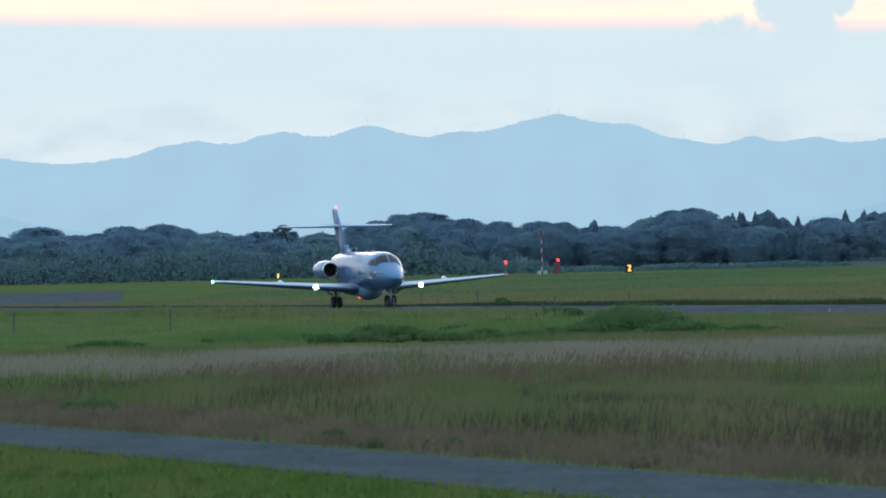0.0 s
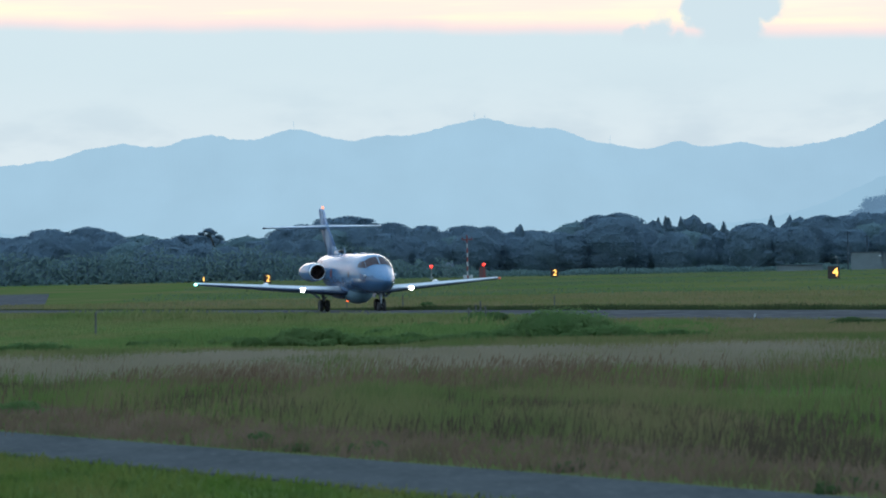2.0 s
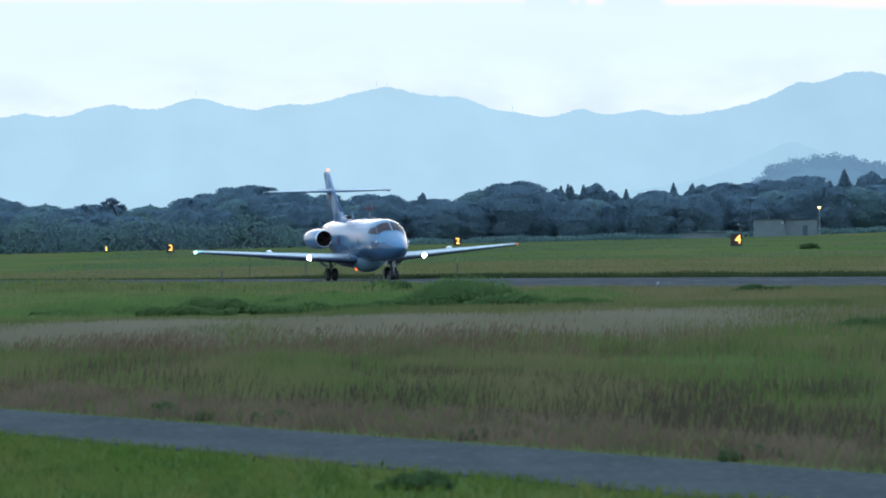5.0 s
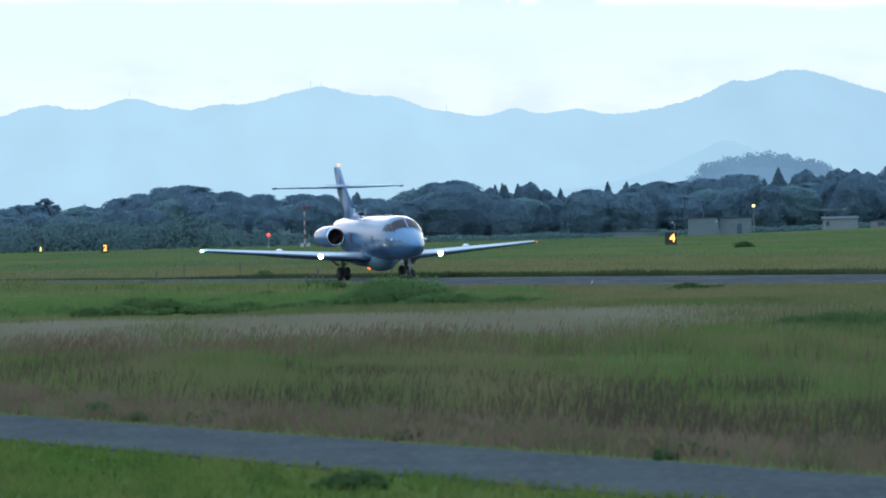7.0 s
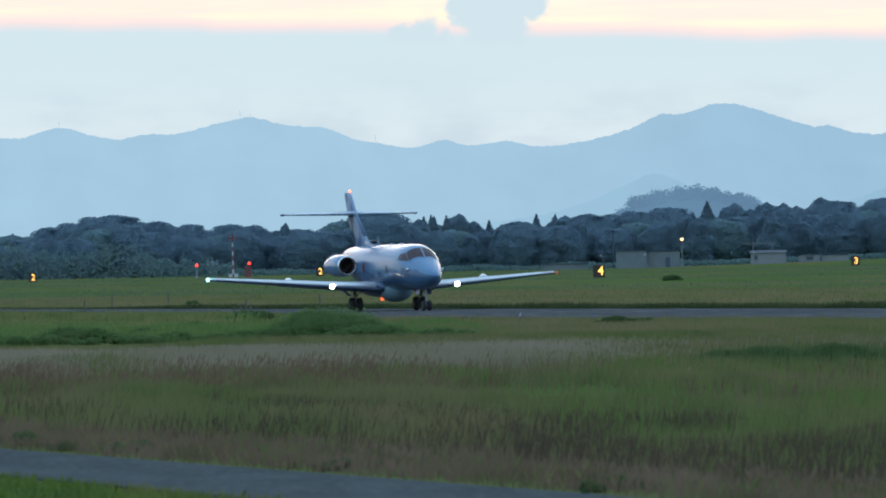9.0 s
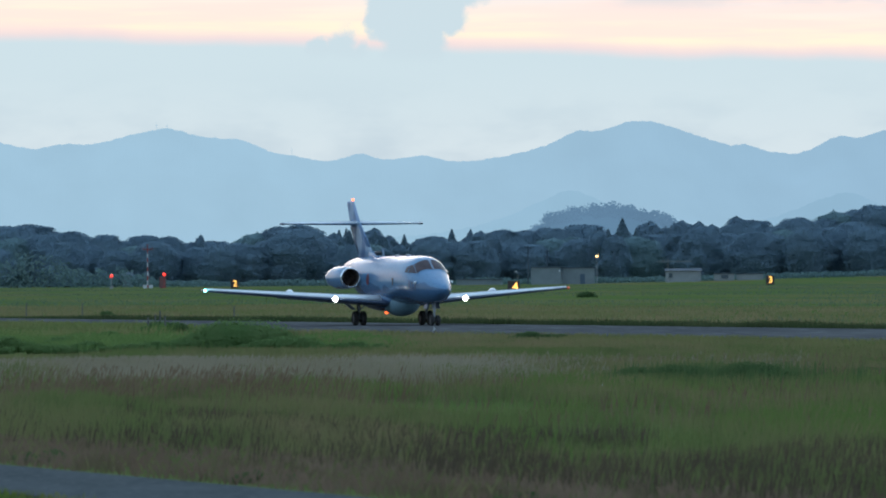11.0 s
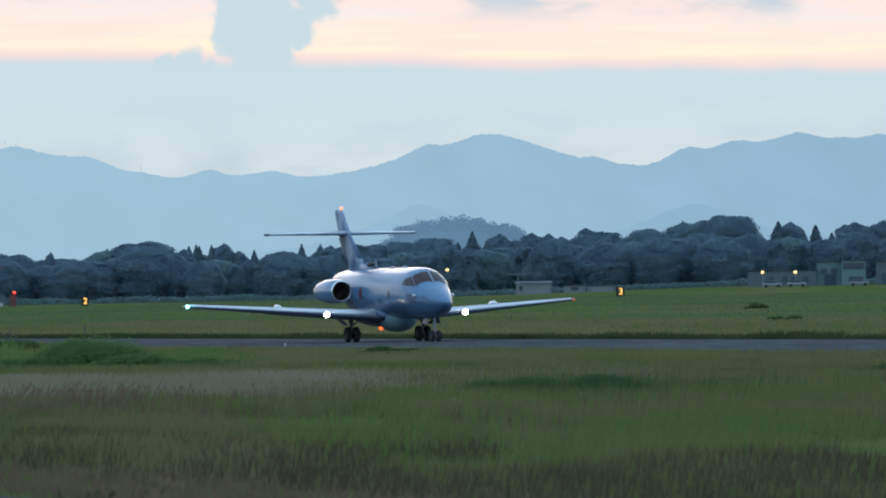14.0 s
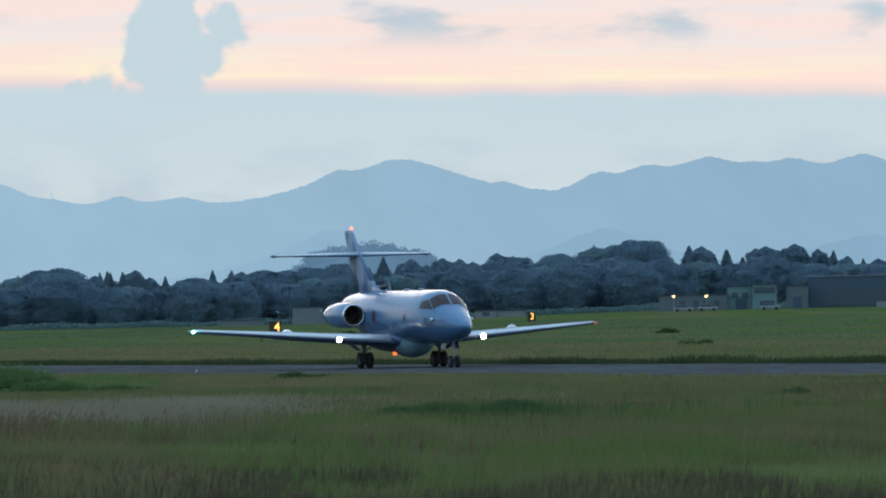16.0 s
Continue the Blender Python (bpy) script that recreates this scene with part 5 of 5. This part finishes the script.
    k = o < 71.1 + 0.024 * (x * FWD.x + y * FWD.y + 400) - rng.uniform(0, 0.8, len(x)) ** 2
    x, y, o = x[k], y[k], o[k]
    a = np.degrees(np.arctan2(x, y))
    h = rng.uniform(0.05, 0.16, len(x)) + (1 - smooth01(a, 1.3, 2.3)) * smooth01(a, -1.7, -1.2) * smooth01(o, 60, 71) * rng.uniform(0.08, 0.30, len(x)) * (1 + 0.6 * (1 - smooth01(a, -0.6, 0.0)))
    grass("low_grass", "low green grass before the taxiway", M_G9, blades(rng, x, y, h, 0.035, 0.5))
    # dark rank growth along the far edge of the taxiway
    s, o = rng.uniform(-620, -230, 64000), rng.uniform(0, 1, 64000) ** 1.6 * 2.6
    o = 88.3 + 0.03 * (s + 400) + o
    x, y = FWD.x * s + SIDE.x * o, FWD.y * s + SIDE.y * o
    grass("rank_grass", "rank dark green grass along the taxiway's far edge", M_G8, blades(rng, x, y, rng.uniform(0.10, 0.27, len(x)) * (0.35 + 0.65 * smooth01(s, -455, -415)) * (1 + 0.7 * np.array([noise.noise((k * 0.16, 0.0, 2.0)) for k in s])), 0.032, 0.3))
    # rank growth on the near edge, and a clump of tall weeds nearer by
    n = 40000
    s, o = rng.uniform(-720, -330, n), 71.3 - rng.uniform(0, 1, n) ** 1.5 * 3.5
    o = o + 0.024 * (s + 400)
    x, y = FWD.x * s + SIDE.x * o, FWD.y * s + SIDE.y * o
    h = rng.uniform(0.035, 0.09, n) + rng.uniform(0.14, 0.25, n) * (1 - smooth01(s, -335, -313)) * smooth01(s, -490, -470)
    grass("edge_grass", "green grass leaning over the taxiway's near edge", M_G9, blades(rng, x, y, h, 0.045, 0.4))
    a, d = np.concatenate([rng.normal(m, w, n_) for m, w, n_ in ((4.85, 0.16, 600), (5.2, 0.2, 900), (5.5, 0.12, 300), (4.45, 0.14, 300), (6.2, 0.4, 300))]), rng.normal(158, 4, 2400)
    x, y = d * np.sin(np.radians(a)), d * np.cos(np.radians(a))
    grass("weed_clump", "clump of tall dark green weeds with upright stalks", M_G13, blades(rng, x, y, rng.uniform(0.10, 0.50, len(x)), 0.012, 0.13))
    a, d = rng.normal(1.33, 0.07, 260), rng.normal(328, 4, 260)
    x, y = d * np.sin(np.radians(a)), d * np.cos(np.radians(a))
    grass("weed_stand", "stand of tall green weeds round some stakes", M_G7, blades(rng, x, y, rng.uniform(0.1, 0.5, len(x)), 0.025, 0.2))
    x, y = wedge(rng, 34000, -1.4, 3.2, 240, 285)
    v = np.array([noise.noise((m * 0.5, n_ * 0.1, 61.0)) for m, n_ in zip(x, y)])
    h = rng.uniform(0.05, 0.24, len(x)) * (1 + 1.4 * v) * smooth01(np.degrees(np.arctan2(x, y)), -1.4, -0.4) * (1 - 0.7 * smooth01(np.degrees(np.arctan2(x, y)), 2.2, 3.2))
    grass("coarse_grass", "coarse green growth round the bushes", M_G7, blades(rng, x, y, h + 0.04, 0.022, 0.5))
    # olive stretch just beyond the taxiway
    s, o = rng.uniform(-620, -200, 70000), 89.9 + rng.uniform(0, 1, 70000) * 62
    o = o + 0.03 * (s + 400)
    x, y = FWD.x * s + SIDE.x * o, FWD.y * s + SIDE.y * o
    grass("olive_grass", "olive-brown meadow strip beyond the taxiway", M_G10, blades(rng, x, y, rng.uniform(0.06, 0.20, len(x)), 0.07, 0.5))
    # uneven far field
    x, y = wedge(rng, 150000, -3.2, 8.6, 320, 1830, 0.25, 60.0)
    o = x * SIDE.x + y * SIDE.y
    s = x * FWD.x + y * FWD.y
    k = (o > 92.2) & ~((s < -530) & (x < -12))
    x, y = x[k], y[k]
    grass("field_grass", "grass of the wide field beyond the taxiway", M_G11, blades(rng, x, y, rng.uniform(0.06, 0.18, len(x)), 0.09, 0.5, rise(x, y)))


make_meadow()


def make_bush(rng, azimuth, dist, width, height, n, label, mat):
    p = polar(azimuth, dist)
    pts, inside = [], []
    k = max(9, int(width * 7))
    for _ in range(k):
        ox = rng.uniform(-0.5, 0.5) * width
        hh = height * (1 - (2 * ox / width) ** 2) ** 0.7 * rng.uniform(0.6, 1.0) + 0.04
        r = rng.uniform(0.45, 0.75) * hh
        c, q = (p.x + ox, p.y + rng.uniform(-1, 1), max(hh - r, 0.0)), (r * 1.9, r * 1.5, r)
        inside.append(clump(c, tuple(0.82 * e for e in q), ox))
        pts.append(skin_points(rng, max(30, 5 * n // k), c, q))
    c = np.concatenate(pts)
    c[:, 2] = np.abs(c[:, 2])
    c[:, 5] += 0.3
    co = np.concatenate([leaf_quads(rng, c[:, :3], 0.046 * (dist / 260) ** 0.5, c[:, 3:]), *inside])
    tagged(put("bush", mesh_of("bush", co, 4), mat, None, label), category="bush", group="bushes in the meadow")


def make_bushes():
    rng = np.random.default_rng(33)
    lab = "rounded green bush standing out of the meadow grass"
    low = "low dark green clump of weeds"
    for a, d, w, h, n in ((1.86, 242, 3.0, 0.92, 3000), (2.2, 240, 3.0, 0.40, 1500), (1.5, 241, 3.0, 0.36, 1400), (0.22, 241, 2.8, 0.50, 1800), (-0.02, 238, 2.4, 0.30, 1000), (1.2, 238, 3.0, 0.24, 1000), (2.6, 238, 2.6, 0.24, 900), (0.52, 236, 2.6, 0.28, 1000),
                          (-0.3, 246, 1.6, 0.24, 600), (0.85, 243, 2.8, 0.26, 1000), (-0.8, 244, 2.0, 0.22, 600), (-1.6, 240, 2.4, 0.24, 600), (0.7, 262, 1.2, 0.26, 500), (1.0, 300, 0.9, 0.20, 400), (-1.76, 128, 1.2, 0.2, 700)):
        make_bush(rng, a, d, w, h, n, lab, M_G14)
    for a, d, w, h, n in ((3.78, 272, 1.6, 0.27, 1100), (3.95, 274, 0.8, 0.16, 400), (4.9, 158, 1.1, 0.42, 1300), (5.2, 158, 1.0, 0.42, 1200), (4.5, 160, 1.2, 0.32, 900), (4.7, 162, 0.8, 0.34, 800), (5.4, 157, 0.7, 0.32, 700), (5.6, 160, 1.4, 0.20, 800),
                          (6.9, 186, 0.8, 0.16, 400), (7.1, 190, 0.5, 0.22, 300), (6.25, 700, 1.7, 0.42, 400), (6.38, 470, 0.8, 0.22, 300), (6.5, 472, 0.7, 0.26, 300), (4.15, 800, 1.6, 0.6, 300),
                          (1.0, 470, 0.7, 0.26, 300), (1.36, 330, 1.6, 0.5, 600), (6.05, 172, 1.0, 0.14, 400), (1.53, 69.5, 0.55, 0.10, 500), (-0.12, 102.8, 0.24, 0.12, 200), (0.136, 98.9, 0.3, 0.05, 120),
                          (0.47, 97.2, 0.3, 0.06, 120), (0.644, 97.2, 0.22, 0.09, 160), (2.02, 86.6, 0.6, 0.09, 260), (3.77, 76.8, 0.7, 0.07, 260)):
        make_bush(rng, a, d, w, h, n, low, M_G13)


make_bushes()


def motions():
    start = bpy.data.objects["airplane"]
    rows = []
    for k in range(33):
        t = k * 0.5
        rows.append((t, taxi_pose(t)))
    walk(start, rows)
    for ob in bpy.data.objects:
        if ob.name.startswith("wheel") and ob.parent:
            radius = 0.30 if ob.location.x < 3 else 0.22
            place = ob.location.copy()
            turns = []
            for k in range(int(16 * FPS) + 1):
                t = k / FPS
                turns.append((t, Matrix.Translation(place) @ Matrix.Rotation((taxied(t) - taxied(0)) / radius, 4, "Y")))
            walk(ob, turns)


motions()
